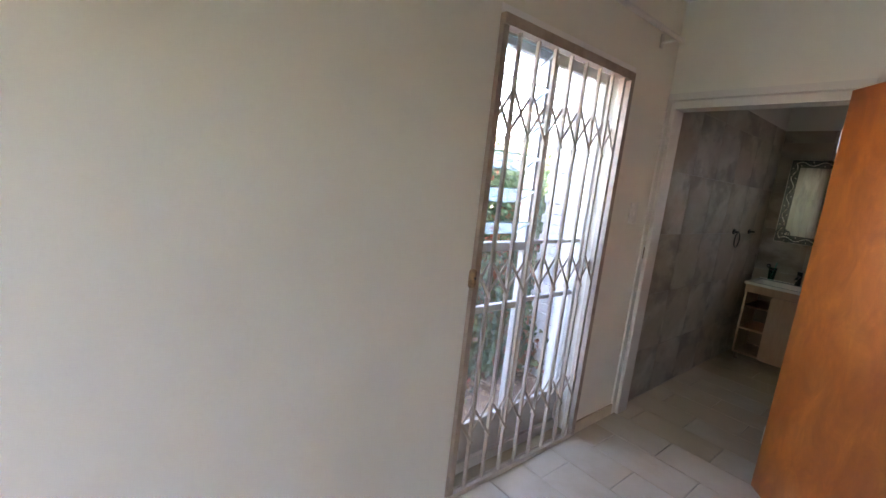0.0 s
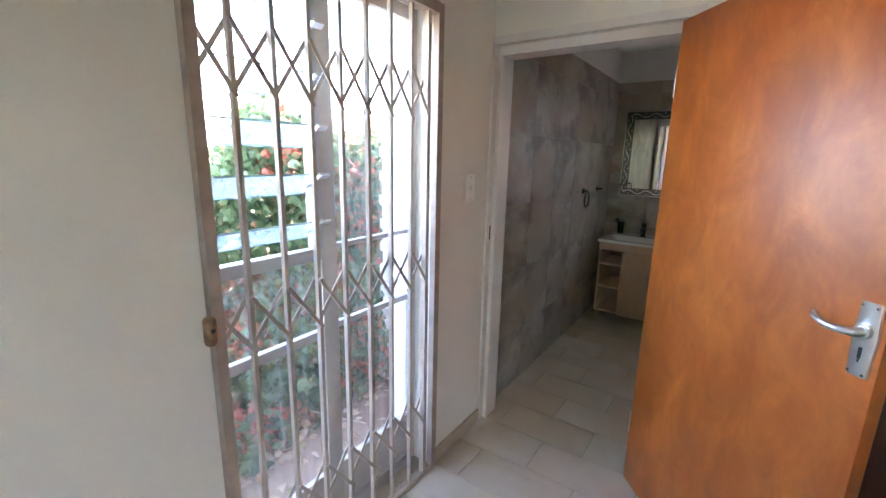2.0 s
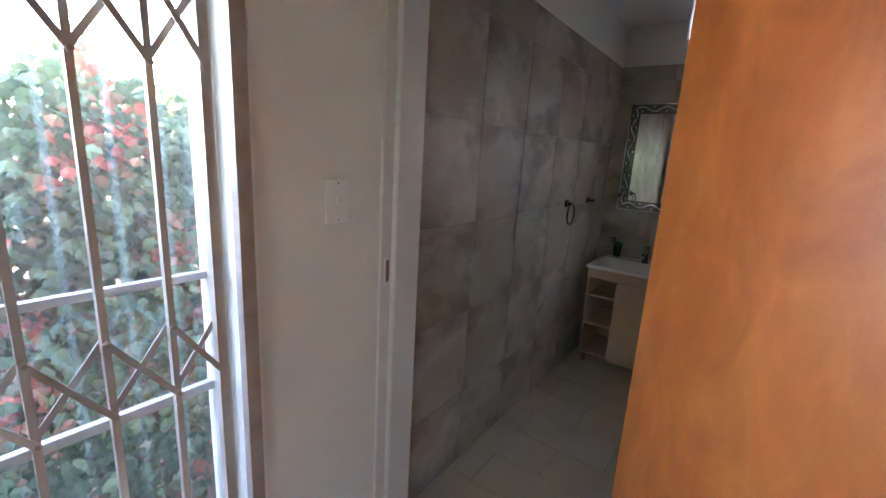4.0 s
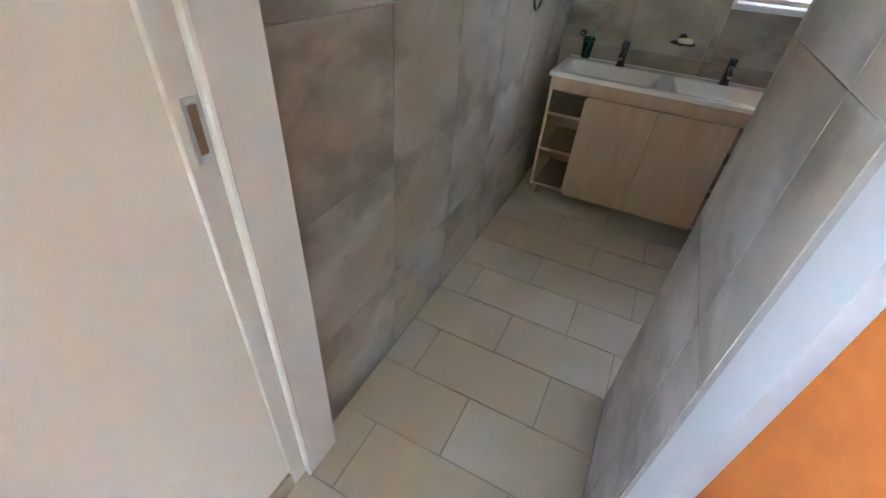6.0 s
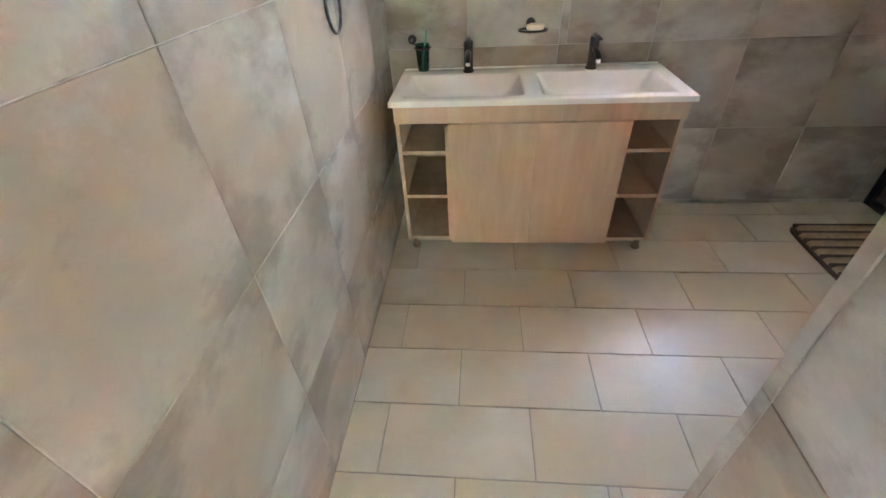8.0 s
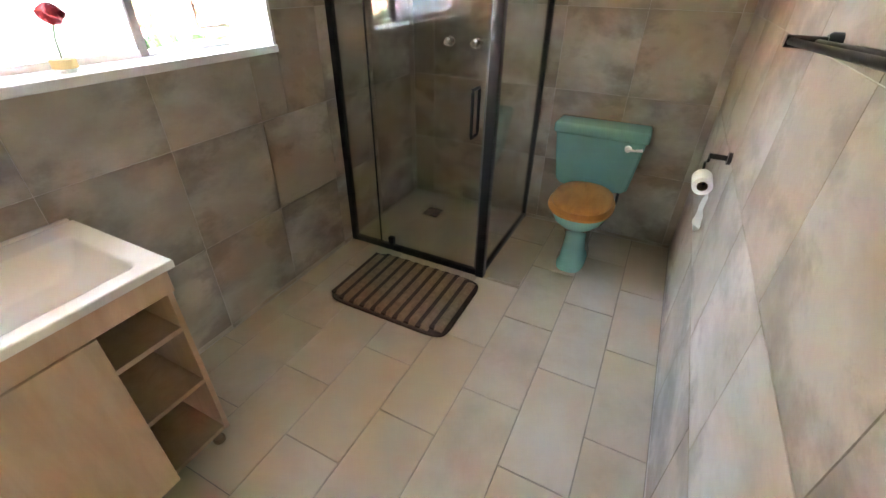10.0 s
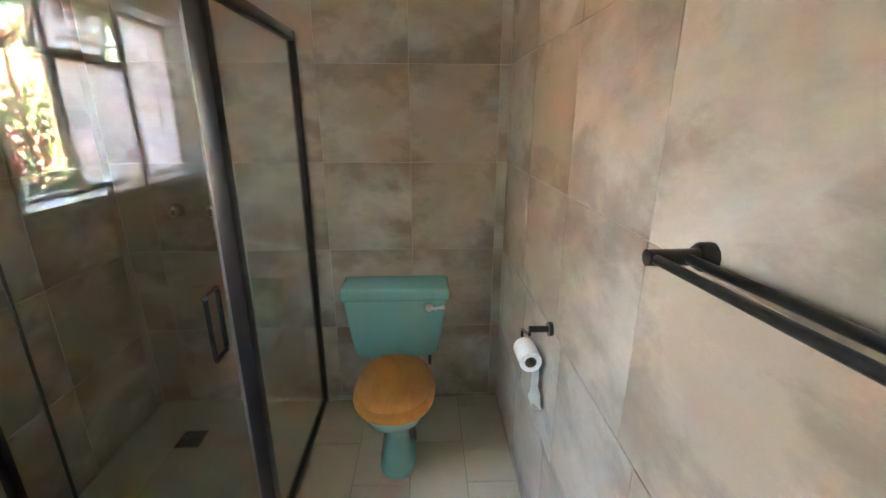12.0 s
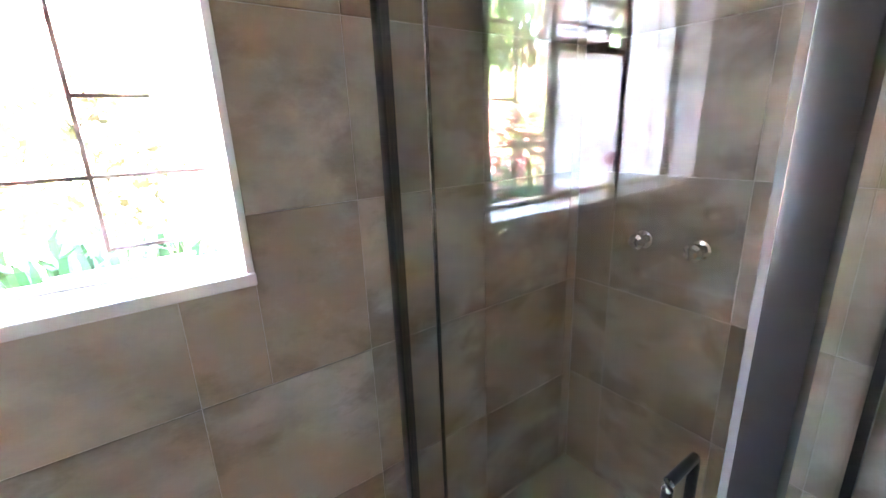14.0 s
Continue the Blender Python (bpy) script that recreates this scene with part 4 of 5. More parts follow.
# ---- bath mat ----
mat = thing("bath_mat", "brown and tan ribbed bath mat before the shower", "bath mat", (2.235, 1.957, 0))
A0, A1, C0, C1 = 1.998, 2.476, 1.622, 2.292
part("border", loft([oval((A0 + A1) / 2, (C0 + C1) / 2, z, (A1 - A0) / 2 * k, (C1 - C0) / 2 * k, 64, 9.0) for k, z in ((1.0, 0.0), (1.0, 0.008), (0.985, 0.012))]), MAT_DARK, mat, "dark brown bound edge")
n_rib = 10
for i in range(n_rib):
    y = C0 + 0.016 + (i + 0.5) * (C1 - C0 - 0.032) / n_rib
    w = (C1 - C0 - 0.032) / n_rib / 2
    end = 0.035 if i in (0, n_rib - 1) else 0.014
    part("rib", loft([[(x, y + w * 0.80 * math.cos(a / 8 * math.pi), 0.010 + (0.026 if 0 < k < 3 else 0.008) * math.sin(a / 8 * math.pi)) for a in range(9)] for k, x in enumerate((A0 + end, A0 + end + 0.02, A1 - end - 0.02, A1 - end))]), MAT_PALE, mat)
    # Dark strips stand for the shaded flanks between the ribs.
    part("groove", boxes((A0 + end, A1 - end, y + w - 0.016, y + w + 0.010, 0.0115, 0.0240)), MAT_DARK, mat, smooth=False)

# ---- toilet ----
WC, PAN = 1.262, 1.248
toilet = thing("toilet", "teal green close-coupled toilet with a wooden seat", "toilet", (2.95, WC, 0))
body = [(0.0, 2.98, 0.175, 0.080, 3), (0.02, 2.98, 0.175, 0.080, 3), (0.05, 2.98, 0.163, 0.066, 3), (0.20, 2.985, 0.155, 0.062, 2.8), (0.255, 2.97, 0.170, 0.080, 2.5), (0.305, 2.94, 0.205, 0.112, 2.3), (0.345, 2.92, 0.235, 0.143, 2.2), (0.385, 2.915, 0.242, 0.152, 2.2), (0.398, 2.915, 0.240, 0.150, 2.2)]
part("pan", loft([oval(cx, PAN, z, rx, ry, 36, pw) for z, cx, rx, ry, pw in body]), TEAL, toilet)
part("shelf", block(3.06, 3.335, WC - 0.11, WC + 0.11, 0.29, 0.358, 0.02, 3), TEAL, toilet)


def tank(z, half, x0):
    return [(x0 + 0.02, WC - half, z), (3.342, WC - half, z), (3.342, WC + half, z), (x0 + 0.02, WC + half, z), (x0, WC + half - 0.03, z), (x0, WC - half + 0.03, z)]


bm = loft([tank(z, h, x) for z, h, x in ((0.358, 0.19, 3.195), (0.374, 0.205, 3.187), (0.52, 0.225, 3.178), (0.664, 0.242, 3.172))])
bmesh.ops.bevel(bm, geom=[ed for ed in bm.edges if abs(ed.verts[0].co.z - ed.verts[1].co.z) > 0.01], offset=0.012, segments=3, affect='EDGES')
cistern = part("cistern", bm, TEAL, toilet)
part("cistern_lid", block(3.157, 3.345, WC - 0.255, WC + 0.252, 0.664, 0.728, 0.018, 4), TEAL, toilet)
part("lever_boss", tube([(3.175, 1.103, 0.632), (3.152, 1.103, 0.632)], 0.019, 16, taper=[1.0, 0.8]), SATIN, cistern, "chrome flush lever boss")
part("flush_lever", tube([(3.152, 1.103, 0.632), (3.148, 1.07, 0.634), (3.150, 1.030, 0.640)], 0.007, 10, taper=[1.0, 0.9, 1.2]), SATIN, cistern, "chrome flush lever")
part("seat", loft([oval(2.868, PAN, z, 0.216 * k, 0.166 * k, 40, 2.25) for k, z in ((0.97, 0.399), (1.0, 0.405), (1.0, 0.414), (0.96, 0.419))]), SEAT_WOOD, toilet, "varnished wooden seat ring")
part("seat_lid", loft([oval(2.882, PAN, z, 0.200 * k, 0.151 * k, 40, 2.35) for k, z in ((0.90, 0.4192), (0.93, 0.427), (1.0, 0.431), (1.0, 0.439), (0.96, 0.445), (0.75, 0.4475), (0.3, 0.449))]), SEAT_WOOD, toilet, "varnished wooden lid, closed")
for s in (-1, 1):
    part("seat_hinge", tube([(3.078, PAN + s * 0.06, 0.40), (3.078, PAN + s * 0.06, 0.43)], 0.012, 12), BLACK, toilet)
single("water_pipe", tube([(3.345, 1.10, 0.25), (3.30, 1.10, 0.25), (3.285, 1.10, 0.28), (3.285, 1.10, 0.359)], 0.009, 8), BLACK, "dark water supply pipe under the cistern", "pipe")

# ---- towel rail, toilet roll ----
rail = thing("towel_rail", "matt black double towel rail on the tiled wall", "towel rail", (1.59, SOUTH, 1.3))
for x, z in ((1.305, 1.336), (1.893, 1.303)):
    part("mount", tube([(x, SOUTH, z), (x, SOUTH + 0.016, z), (x, SOUTH + 0.022, z)], 0.020, 28, taper=[1.0, 1.0, 0.78]), BLACK, rail)
    part("bracket", tube([(x, SOUTH + 0.018, z), (x, SOUTH + 0.088, z)], 0.0115, 16), BLACK, rail)
for d in (0.036, 0.080):
    part("bar", tube([(1.305, SOUTH + d, 1.336), (1.893, SOUTH + d, 1.303)], 0.0065, 12), BLACK, rail)
rollh = thing("toilet_roll_holder", "matt black toilet roll holder on the tiles", "roll holder", (2.508, SOUTH, 0.866))
part("mount", tube([(2.508, SOUTH, 0.866), (2.508, SOUTH + 0.012, 0.866)], 0.022, 20), BLACK, rollh)
part("arm", tube([(2.508, SOUTH + 0.01, 0.866), (2.508, SOUTH + 0.070, 0.866)], 0.010, 12), BLACK, rollh)
part("hook", tube([(2.508, SOUTH + 0.066, 0.868), (2.512, SOUTH + 0.066, 0.845), (2.62, SOUTH + 0.062, 0.805), (2.632, SOUTH + 0.058, 0.775), (2.625, SOUTH + 0.054, 0.755), (2.515, SOUTH + 0.054, 0.755)], 0.005, 10), BLACK, rollh)
roll = thing("toilet_roll", "white toilet roll with a torn hanging sheet", "toilet roll", (2.575, SOUTH + 0.066, 0.78))


def along_x(rows, x, y, z, n=26):
    return loft([[(x + h, y + r * math.cos(k * math.tau / n), z + r * math.sin(k * math.tau / n)) for k in range(n)] for r, h in rows], False)


RY, RZ = SOUTH + 0.054, 0.743
part("paper", along_x([(0.019, 0.0), (0.034, 0.0), (0.036, 0.003), (0.036, 0.097), (0.034, 0.1), (0.019, 0.1)], 2.518, RY, RZ), PAPER, roll)
part("core", along_x([(0.0185, 0.1), (0.0185, 0.001), (0.017, 0.001), (0.017, 0.1)], 2.518, RY, RZ), CARDBOARD, roll, "dark cardboard core")
bm = bmesh.new()
strip = []
for k in range(9):
    f = k / 8
    y = RY - 0.033 + 0.006 * math.sin(f * 3) + 0.003 * math.sin(k * 2.1)
    w0, w1 = 2.528 + 0.010 * math.sin(f * 5) + 0.006 * math.sin(k * 3.3), 2.604 - 0.034 * math.sin(f * 3.0) + 0.006 * math.sin(k * 2.7)
    z = RZ - 0.200 * f
    strip.append((bm.verts.new((w0, y - 0.018 * f, z + (0.025 if k == 8 else 0))), bm.verts.new(((w0 + w1) / 2, y + 0.005, z - (0.012 if k == 8 else 0))), bm.verts.new((w1, y + 0.012 * f, z + (0.035 if k == 8 else 0)))))
for a, b in zip(strip, strip[1:]):
    bm.faces.new((a[0], a[1], b[1], b[0]))
    bm.faces.new((a[1], a[2], b[2], b[1]))
bmesh.ops.solidify(bm, geom=bm.faces[:], thickness=0.0012)
part("hanging_sheet", bm, PAPER, roll, "torn sheet hanging down")

# ---- flower in a jar on the sill ----
vase = thing("flower_vase", "small glass jar with one red rose on the sill", "vase", (1.405, 2.612, SILL))
VC = (1.405, 2.612)
part("jar", lathe([(0.030, SILL), (0.032, SILL + 0.05), (0.022, SILL + 0.072), (0.022, SILL + 0.085), (0.0195, SILL + 0.085), (0.0195, SILL + 0.07), (0.029, SILL + 0.048), (0.027, SILL + 0.004), (0.002, SILL + 0.003)], VC, 20), GLASS, vase)
part("label", lathe([(0.0325, SILL + 0.012), (0.0328, SILL + 0.036)], VC, 20), plain("paper_label_orange", (0.62, 0.42, 0.16), 0.7), vase, "plain orange paper label")
part("stem", tube([(1.403, 2.612, SILL + 0.006), (1.409, 2.610, SILL + 0.09), (1.420, 2.606, SILL + 0.132)], 0.0028, 6), STEM, vase)
rings = []
for k in range(9):
    f = k / 8
    r = 0.030 * math.sin(0.35 + f * 2.6) ** 0.8
    rings.append([(1.421 + r * (1 + 0.22 * math.sin(5 * a + k * 1.3)) * math.cos(a), 2.604 + r * (1 + 0.22 * math.sin(5 * a + k * 1.3)) * math.sin(a), SILL + 0.126 + 0.048 * f + 0.004 * math.sin(3 * a + k)) for a in [q * math.tau / 20 for q in range(20)]])
bloom = loft(rings)
part("rose", bloom, RED_PETAL, vase, "faded red rose bloom")
vase.location += Vector((0.035, -0.02, 0.0))

# ---- gardens ----
def leaf_mass(name, material, count, spot, size, seed, label, category, droop=0.5):
    """Many small five-pointed leaves at places given by spot(rng): a place and the way it faces."""
    rng = random.Random(seed)
    verts, faces = [], []
    shape = ((0, -0.5), (0.42, -0.28), (0.55, 0.15), (0.18, 0.28), (0, 0.62), (-0.18, 0.28), (-0.55, 0.15), (-0.42, -0.28))
    for _ in range(count):
        p, facing = spot(rng)
        s = size * rng.uniform(0.55, 1.25)
        f = (Vector(facing) + Vector((rng.gauss(0, 0.45), rng.gauss(0, 0.45), rng.gauss(0.25, 0.45)))).normalized()
        u = f.cross(Vector((0, 0, 1))).normalized()
        v = u.cross(f)
        a = rng.gauss(math.pi, droop)
        u, v = u * math.cos(a) + v * math.sin(a), v * math.cos(a) - u * math.sin(a)
        n = len(verts)
        verts.append(tuple(Vector(p) + f * s * 0.12))
        for x, y in shape:
            verts.append(tuple(Vector(p) + u * x * s + v * y * s - f * abs(x) * s * 0.25))
        faces += [(n, n + 1 + k, n + 1 + (k + 1) % 8) for k in range(8)]
    me = bpy.data.meshes.new(name)
    me.from_pydata(verts, [], faces)
    me.materials.append(material)
    return tagged(new(name, me), label, category, kind="stuff")


def step_up(y, at, sharp):
    return 1 / (1 + math.exp(-(y - at) * sharp))


def creeper_top(y):
    """Height of the creeper's ragged top along the wall."""
    hump = 0.36 * step_up(y, -0.76, 20) * (1 - step_up(y, 0.10, 12))
    return 1.36 + hump + 0.20 * step_up(y, 0.10, 12) + 0.20 * math.exp(-((y - 0.8) / 0.25) ** 2) + 0.04 * math.sin(y * 9.3) + 0.03 * math.sin(y * 23)


def creeper_face(y):
    return -1.22 - 0.55 / (1 + math.exp(-(y - 0.75) * 4))


def creeper_spot(rng):
    y = rng.uniform(-3.2, 4.2) if rng.random() < 0.3 else rng.uniform(-1.8, 2.4)
    h = rng.random() ** 0.8
    z = -0.1 + (creeper_top(y) + rng.gauss(0, 0.09) + 0.1) * h
    bulge = 0.16 * math.sin(y * 3.1 + z * 2.3) + 0.12 * math.sin(z * 5.0 + y)
    return (creeper_face(y) + bulge * 0.6 + rng.gauss(0, 0.09) - 0.22 * max(0, z - 1.1) + 0.62 * max(0, 0.62 - z) * (1 if y < 0.5 else 0.4), y, z), (1, 0, 0.15)


# Backing for the leaves, with the creeper's shade put into the render colour.
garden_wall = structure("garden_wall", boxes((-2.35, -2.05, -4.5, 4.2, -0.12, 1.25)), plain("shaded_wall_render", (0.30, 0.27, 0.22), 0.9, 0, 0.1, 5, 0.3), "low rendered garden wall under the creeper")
leaf_mass("creeper", CREEPER, 36000, creeper_spot, 0.050, 11, "green creeper with red autumn leaves on the garden wall", "creeper")
bm = bmesh.new()
rng = random.Random(5)
for i in range(26):
    y0 = rng.uniform(-1.5, 3.0)
    pts, y, z = [], y0, -0.12
    for k in range(9):
        pts.append((creeper_face(y) - 0.16 + rng.gauss(0, 0.05), y, z))
        y += rng.gauss(0, 0.10)
        z += rng.uniform(0.12, 0.2)
    t_ = tube(pts, 0.009, 5, taper=[1.2 - 0.1 * k for k in range(9)])
    me_ = bpy.data.meshes.new("tmp")
    t_.to_mesh(me_)
    bm.from_mesh(me_)
    bpy.data.meshes.remove(me_)
    t_.free()
single("creeper_stems", bm, BARK, "thin woody creeper stems on the garden wall", "creeper", kind="stuff")


def litter_spot(rng):
    return (rng.uniform(-1.75, -0.4), rng.uniform(-1.6, 3.0), -0.115 + rng.random() * 0.02), (0.1, 0, 1)


leaf_mass("leaf_litter", leafy("dry_leaves", [(0.30, 0.20, 0.12), (0.40, 0.28, 0.18), (0.46, 0.36, 0.26)], (0.22, 0.12, 0.07)), 900, litter_spot, 0.06, 3, "dry leaves scattered over the soil", "leaf litter", 3.0)

bm = bmesh.new()
rng = random.Random(8)
for i in range(70):
    x, y = rng.uniform(-1.6, -0.5), rng.uniform(-0.6, 2.6)
    a, ln = rng.uniform(0, math.tau), rng.uniform(0.15, 0.4)
    m = Matrix.Translation((x, y, -0.105 + rng.random() * 0.10)) @ Matrix.Rotation(a, 4, 'Z') @ Matrix.Rotation(rng.uniform(-0.5, 0.2), 4, 'Y')
    add_box(bm, 0, ln, -0.003, 0.003, -0.003, 0.003, m)
single("dry_twigs", bm, plain("dry_twig", (0.42, 0.34, 0.26), 0.9, 0, 0.2, 30, 0.3), "pale dry twigs lying on the soil", "twigs", kind="stuff", smooth=False)


def blossom_spot(rng):
    x = rng.uniform(-7.0, 5.0)
    top = 2.12 + 0.15 * math.sin(x * 1.3) + 0.08 * math.sin(x * 5)
    z = -0.1 + (top + 0.1 + rng.gauss(0, 0.06)) * rng.random() ** 0.7
    return (x, 5.2 + 0.2 * math.sin(x * 2 + z * 3) + rng.gauss(0, 0.14) + 0.3 * max(0, z - 1.2), z), (0, -1, 0.3)


leaf_mass("flowering_hedge", BLOSSOM, 26000, blossom_spot, 0.062, 21, "green hedge with pink and red blossom", "hedge")
# Flat dark sheet standing for the shade deep in the hedge.
structure("hedge_backing", boxes((-7.5, 5.5, 5.55, 5.7, -0.12, 1.9)), plain("foliage_shade", (0.05, 0.06, 0.03), 0.9, 0, 0.3, 6, 0.3), "flat dark sheet standing for shade inside the hedge")
# Dark wall standing in for the shaded backdrop; it also cuts the light.
structure("boundary_wall", boxes((-14, 12, 9.2, 10.0, -0.12, 3.1)), SHADED_WALL, "boundary wall coloured dark for the shade beyond the hedge")


def strap_plant():
    verts, faces = [], []
    rng = random.Random(31)
    for _ in range(900):
        x, y = rng.uniform(0.7, 3.6), rng.uniform(2.98, 3.45)
        a, r, h = rng.uniform(0, math.tau), rng.uniform(0.15, 0.4), rng.uniform(0.94, 1.23)
        d = Vector((math.cos(a), math.sin(a), 0))
        s = Vector((-d.y, d.x, 0)) * 0.018
        n = len(verts)
        for k in range(6):
            f = k / 5
            c = Vector((x, y, -0.12)) + d * r * f ** 1.6 + Vector((0, 0, (h + 0.12) * (f - 0.30 * f ** 4) / 0.706))
            w = s * (1 - 0.85 * f ** 3)
            verts.extend([tuple(c - w), tuple(c + w)])
        faces += [(n + 2 * k, n + 2 * k + 1, n + 2 * k + 3, n + 2 * k + 2) for k in range(5)]
    me = bpy.data.meshes.new("strap_leaf_plants")
    me.from_pydata(verts, [], faces)
    me.materials.append(STRAP)
    return tagged(new("strap_leaf_plants", me), "fresh green strap-leaved plants under the window", "plants", kind="stuff")


strap_plant()


def tree(x, y, h, seed):
    rng = random.Random(seed)
    t = thing("garden_tree", "garden tree with a loose green crown", "tree", (x, y, -0.12), "garden trees")
    limbs = bmesh.new()
    tips = []
    main = [(x, y, -0.12), (x + 0.05, y, h * 0.3), (x - 0.05, y + 0.1, h * 0.55)]
    rods = [(main, 0.14, [1.2, 0.9, 0.7])]
    for k in range(9):
        a = k * 2.4 + rng.uniform(-0.3, 0.3)
        p = Vector(main[1]).lerp(Vector(main[2]), rng.random())
        q = p + Vector((math.cos(a) * h * 0.22, math.sin(a) * h * 0.22, h * rng.uniform(0.12, 0.3)))
        e_ = q + Vector((math.cos(a) * h * 0.16, math.sin(a) * h * 0.16, h * rng.uniform(0.0, 0.2)))
        rods.append(([p, q, e_], 0.07, [1, 0.6, 0.25]))
        tips += [q, e_, (q + e_) / 2]
    for pts, r, tp in rods:
        b_ = tube(pts, r, 8, taper=tp)
        me_ = bpy.data.meshes.new("tmp")
        b_.to_mesh(me_)
        limbs.from_mesh(me_)
        bpy.data.meshes.remove(me_)
        b_.free()
    part("trunk", limbs, BARK, t)

    def spot(r):
        c = r.choice(tips)
        d = Vector((r.gauss(0, 1), r.gauss(0, 1), r.gauss(0, 0.8)))
        return tuple(c + d * h * 0.085), tuple(d.normalized())
    crown = leaf_mass("crown", CANOPY, 4200, spot, 0.11, seed + 1, "", "", 3.0)
    for key in ("kind", "label", "category"):
        if key in crown:
            del crown[key]
    crown.parent = t
    crown.matrix_parent_inverse = t.matrix_basis.inverted()


tree(4.6, 7.4, 5.0, 41)
tree(0.2, -8.8, 4.6, 43)
tree(-3.6, 7.6, 5.2, 45)
tree(-1.2, 8.2, 5.0, 49)


def shrub_spot(rng):
    return (rng.uniform(-2.5, 5), -6.3 + rng.gauss(0, 0.12), -0.1 + 2.15 * rng.random() ** 0.9), (0, 1, 0.2)


leaf_mass("shrubbery", CANOPY, 5000, shrub_spot, 0.13, 51, "dense green shrubs beyond the bedroom window", "shrubs")
# Sheet added behind the shrubs: shade by colour, less light through the window.
structure("shrub_backing", boxes((-2.6, 5.2, -6.8, -6.6, -0.12, 1.95)), bpy.data.materials["foliage_shade"], "flat dark sheet for shade in the shrubs, dims the window")
# Distance haze is painted into the ridge's pale blue-grey.
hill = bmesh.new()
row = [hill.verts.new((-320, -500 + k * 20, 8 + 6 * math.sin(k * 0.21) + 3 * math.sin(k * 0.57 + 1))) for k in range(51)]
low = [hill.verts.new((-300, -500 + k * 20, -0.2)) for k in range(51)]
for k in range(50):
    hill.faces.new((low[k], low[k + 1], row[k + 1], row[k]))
structure("backdrop_hill", hill, plain("hazy_hill", (0.34, 0.38, 0.40), 0.95, 0, 0.1, 0.02, 0), "distant hillside with haze put into its colour")

# whitewashed brick pier outside the window
pier = structure("pier", boxes((-0.90, OUT - 0.002, 0.115, 0.30, -0.12, 2.6)), plain("pier_mortar", (0.60, 0.58, 0.56), 0.9, 0, 0.1, 14, 0.4), "whitewashed brick pier outside the window")
rng = random.Random(17)
brick_mesh = mesh_of("brick", block(-0.107, 0.107, -0.1, 0.1, -0.035, 0.035, 0.006, 1), BRICK_WHITE)
for c in range(33):
    for k in range(3):
        x = OUT - 0.12 - k * 0.222 - (0.11 if c % 2 else 0)
        if x < -0.86:
            continue
        b = new("brick", brick_mesh)
        b.parent = pier
        b.matrix_basis = pose(x + rng.uniform(-0.004, 0.004), 0.208 + rng.uniform(-0.005, 0.005), -0.08 + c * 0.08, 0, rng.uniform(-1, 1), rng.uniform(-1, 1))

# ---- tiles ----
TILE_MESHES = {}


def tile_mesh(w, h, t, chamfer, material):
    key = (round(w, 3), round(h, 3), material.name)
    if key not in TILE_MESHES:
        c = chamfer
        vs = [(-w / 2, -h / 2, 0), (w / 2, -h / 2, 0), (w / 2, h / 2, 0), (-w / 2, h / 2, 0)]
        vs += [(x, y, t - c) for x, y, _ in vs[:4]]
        vs += [(x - math.copysign(c, x), y - math.copysign(c, y), t) for x, y, _ in vs[:4]]
        fs = [(8, 9, 10, 11)]
        for lo_, hi_ in ((0, 4), (4, 8)):
            fs += [(lo_ + k, lo_ + (k + 1) % 4, hi_ + (k + 1) % 4, hi_ + k) for k in range(4)]
        me = bpy.data.meshes.new("tile")
        me.from_pydata(vs, [], fs)
        me.materials.append(material)
        TILE_MESHES[key] = me
    return TILE_MESHES[key]


tile_rng = random.Random(99)


def lay(parent, origin, u, v, cells, t, gap, material):
    """Lay tiles (u0, u1, v0, v1) on the plane through origin with the axes u and v."""
    o, u, v = Vector(origin), Vector(u), Vector(v)
    n = u.cross(v)
    for u0, u1, v0, v1 in cells:
        w, h = u1 - u0 - gap, v1 - v0 - gap
        if w < 0.006 or h < 0.006:
            continue
        ob = new("tile", tile_mesh(w, h, t, 0.0012, material))
        ob.parent = parent
        c = o + u * (u0 + u1) / 2 + v * (v0 + v1) / 2 + n * tile_rng.uniform(-0.0005, 0.0003)
        ob.matrix_basis = Matrix.Translation(c) @ Matrix((u, v, n)).transposed().to_4x4()


def cut(cells, hole):
    """The cells with a rectangular hole taken out."""
    a0, a1, b0, b1 = hole
    out = []
    for u0, u1, v0, v1 in cells:
        if u1 <= a0 or u0 >= a1 or v1 <= b0 or v0 >= b1:
            out.append((u0, u1, v0, v1))
            continue
        if u0 < a0:
            out.append((u0, a0, v0, v1))
        if u1 > a1:
            out.append((a1, u1, v0, v1))
        m0, m1 = max(u0, a0), min(u1, a1)
        if v0 < b0:
            out.append((m0, m1, v0, b0))
        if v1 > b1:
            out.append((m0, m1, b1, v1))
    return out


def grid(us, vs):
    return [(a, b, c, d) for a, b in zip(us, us[1:]) for c, d in zip(vs, vs[1:])]


def ruler(a, b, start, step):
    k = math.ceil((a - start) / step + 1e-6)
    out = [a]
    while start + k * step < b - 0.004:
        out.append(start + k * step)
        k += 1
    return out + [b]


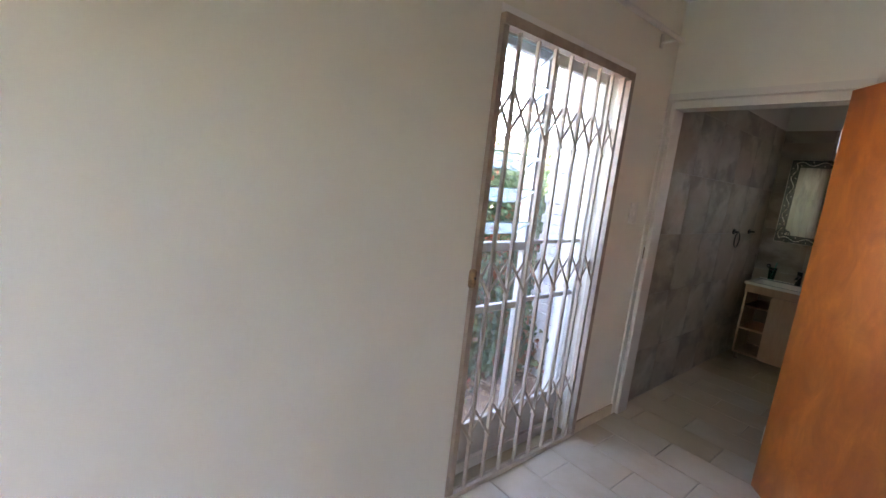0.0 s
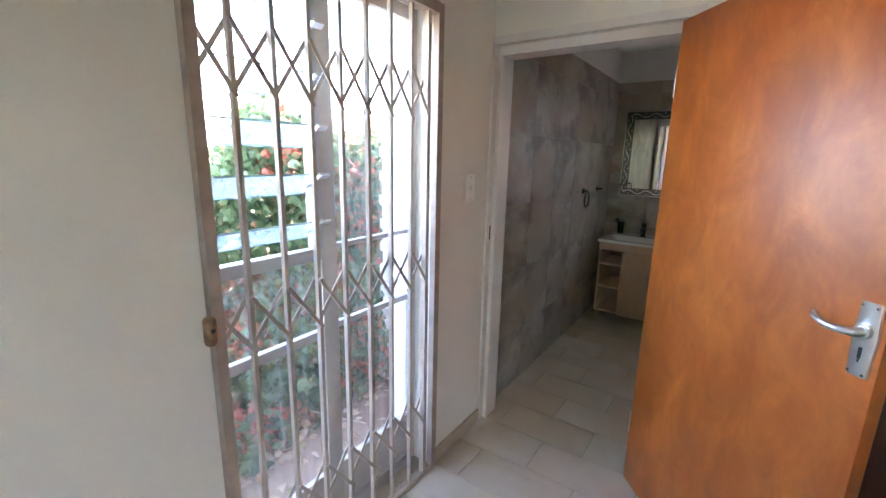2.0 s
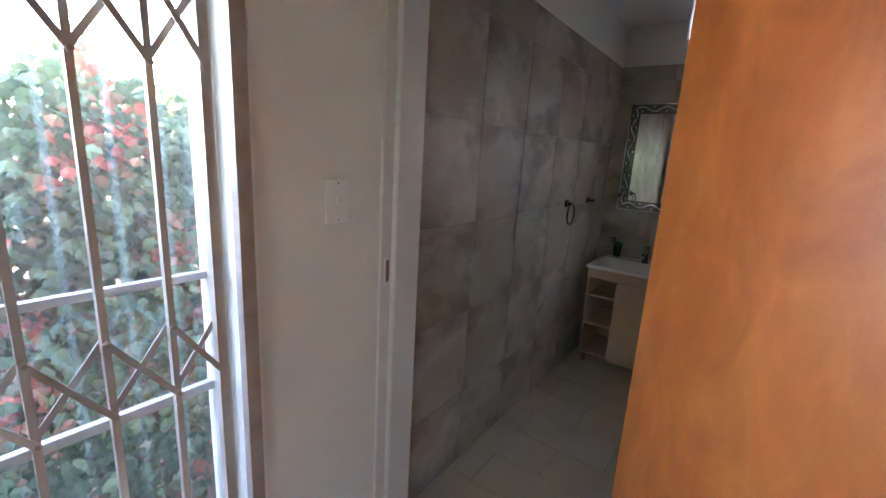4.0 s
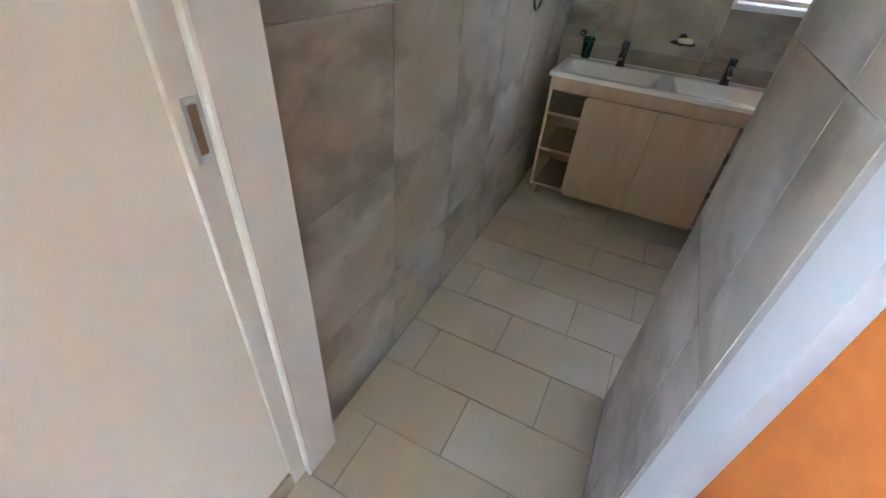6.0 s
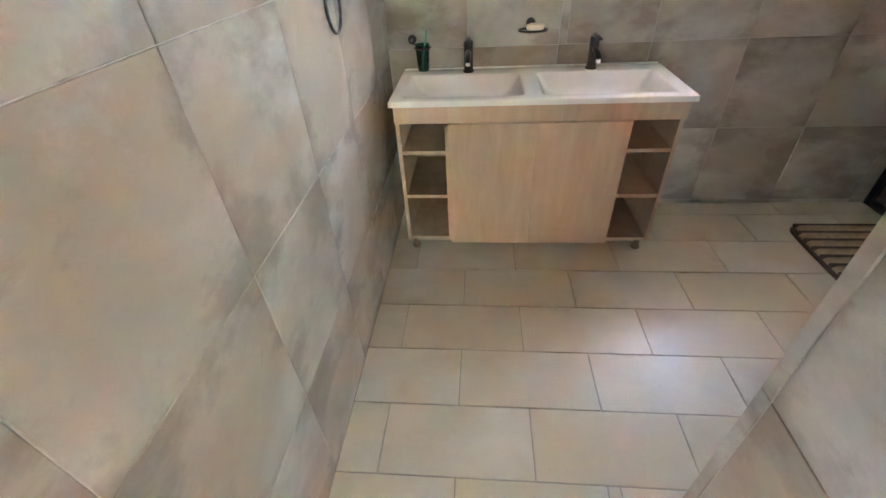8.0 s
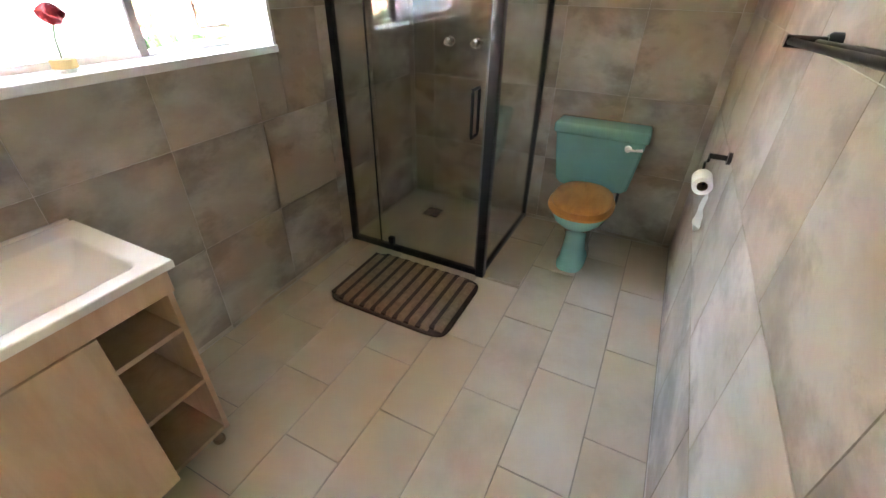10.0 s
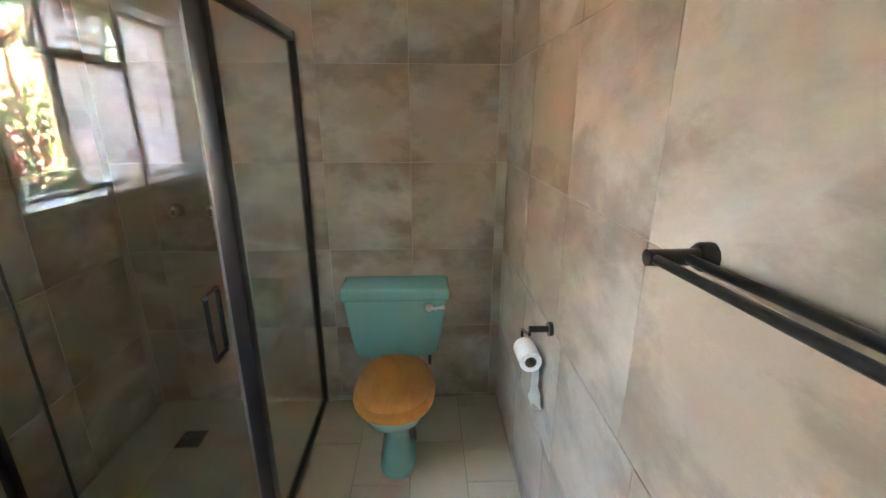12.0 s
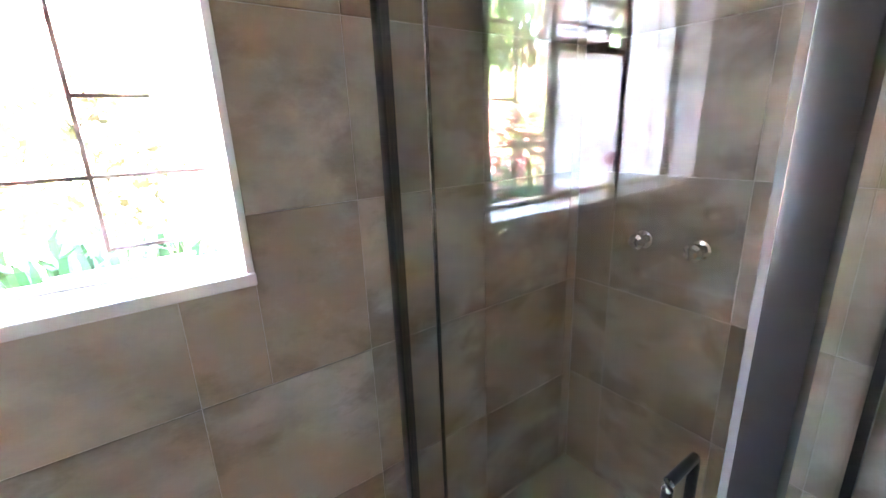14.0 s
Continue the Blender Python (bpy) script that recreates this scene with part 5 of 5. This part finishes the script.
ROWS_Z = ruler(0.0, TILE_H, 0.0225, 0.4186)
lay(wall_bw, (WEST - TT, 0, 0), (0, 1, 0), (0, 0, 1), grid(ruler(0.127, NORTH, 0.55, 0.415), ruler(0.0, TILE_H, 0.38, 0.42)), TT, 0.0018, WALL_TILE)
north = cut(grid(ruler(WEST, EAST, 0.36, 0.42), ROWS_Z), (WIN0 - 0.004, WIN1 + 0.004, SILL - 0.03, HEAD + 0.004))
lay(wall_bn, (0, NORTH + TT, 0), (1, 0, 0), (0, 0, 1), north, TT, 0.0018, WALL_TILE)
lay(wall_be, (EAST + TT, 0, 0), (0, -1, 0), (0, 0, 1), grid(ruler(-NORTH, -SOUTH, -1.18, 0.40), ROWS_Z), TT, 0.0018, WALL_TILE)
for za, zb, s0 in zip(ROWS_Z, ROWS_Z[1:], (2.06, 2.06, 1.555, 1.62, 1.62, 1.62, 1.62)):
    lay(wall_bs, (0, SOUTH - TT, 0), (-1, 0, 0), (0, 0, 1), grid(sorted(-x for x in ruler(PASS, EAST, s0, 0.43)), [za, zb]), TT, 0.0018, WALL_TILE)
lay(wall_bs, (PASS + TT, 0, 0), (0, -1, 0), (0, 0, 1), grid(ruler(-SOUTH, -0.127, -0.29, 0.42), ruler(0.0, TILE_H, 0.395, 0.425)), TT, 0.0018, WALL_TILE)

PITCH, LENGTH = 0.2425, 0.485
for k in range(-14, 9):
    y0 = 0.4655 + k * PITCH
    y1 = y0 + PITCH
    x_start = (0.10 if k % 2 == 0 else 0.3425) + (0.012 if y0 > -0.03 else 0.05)
    x_end = BED_X if y1 <= 0.01 else EAST
    ya, yb = max(y0, BED_Y), min(y1, NORTH)
    if yb - ya < 0.02:
        continue
    cells = grid(ruler(0.0 if y1 <= 0.01 else WEST, x_end, x_start, LENGTH), [ya, yb])
    if y1 > 0.01:
        cells = cut(cells, (PASS, 9, 0.0, SOUTH))
        cells = cut(cells, (SX, 9, SY, 9))
    lay(floor, (0, 0, -0.004), (1, 0, 0), (0, 1, 0), cells, 0.004, 0.0035, FLOOR_TILE)
# threshold strip under the gate
lay(floor, (0, 0, -0.004), (1, 0, 0), (0, 1, 0), [(-0.14, 0.0, a, b) for a, b in zip(ruler(GATE0, GATE1, -1.2, 0.485), ruler(GATE0, GATE1, -1.2, 0.485)[1:])], 0.004, 0.004, FLOOR_TILE)
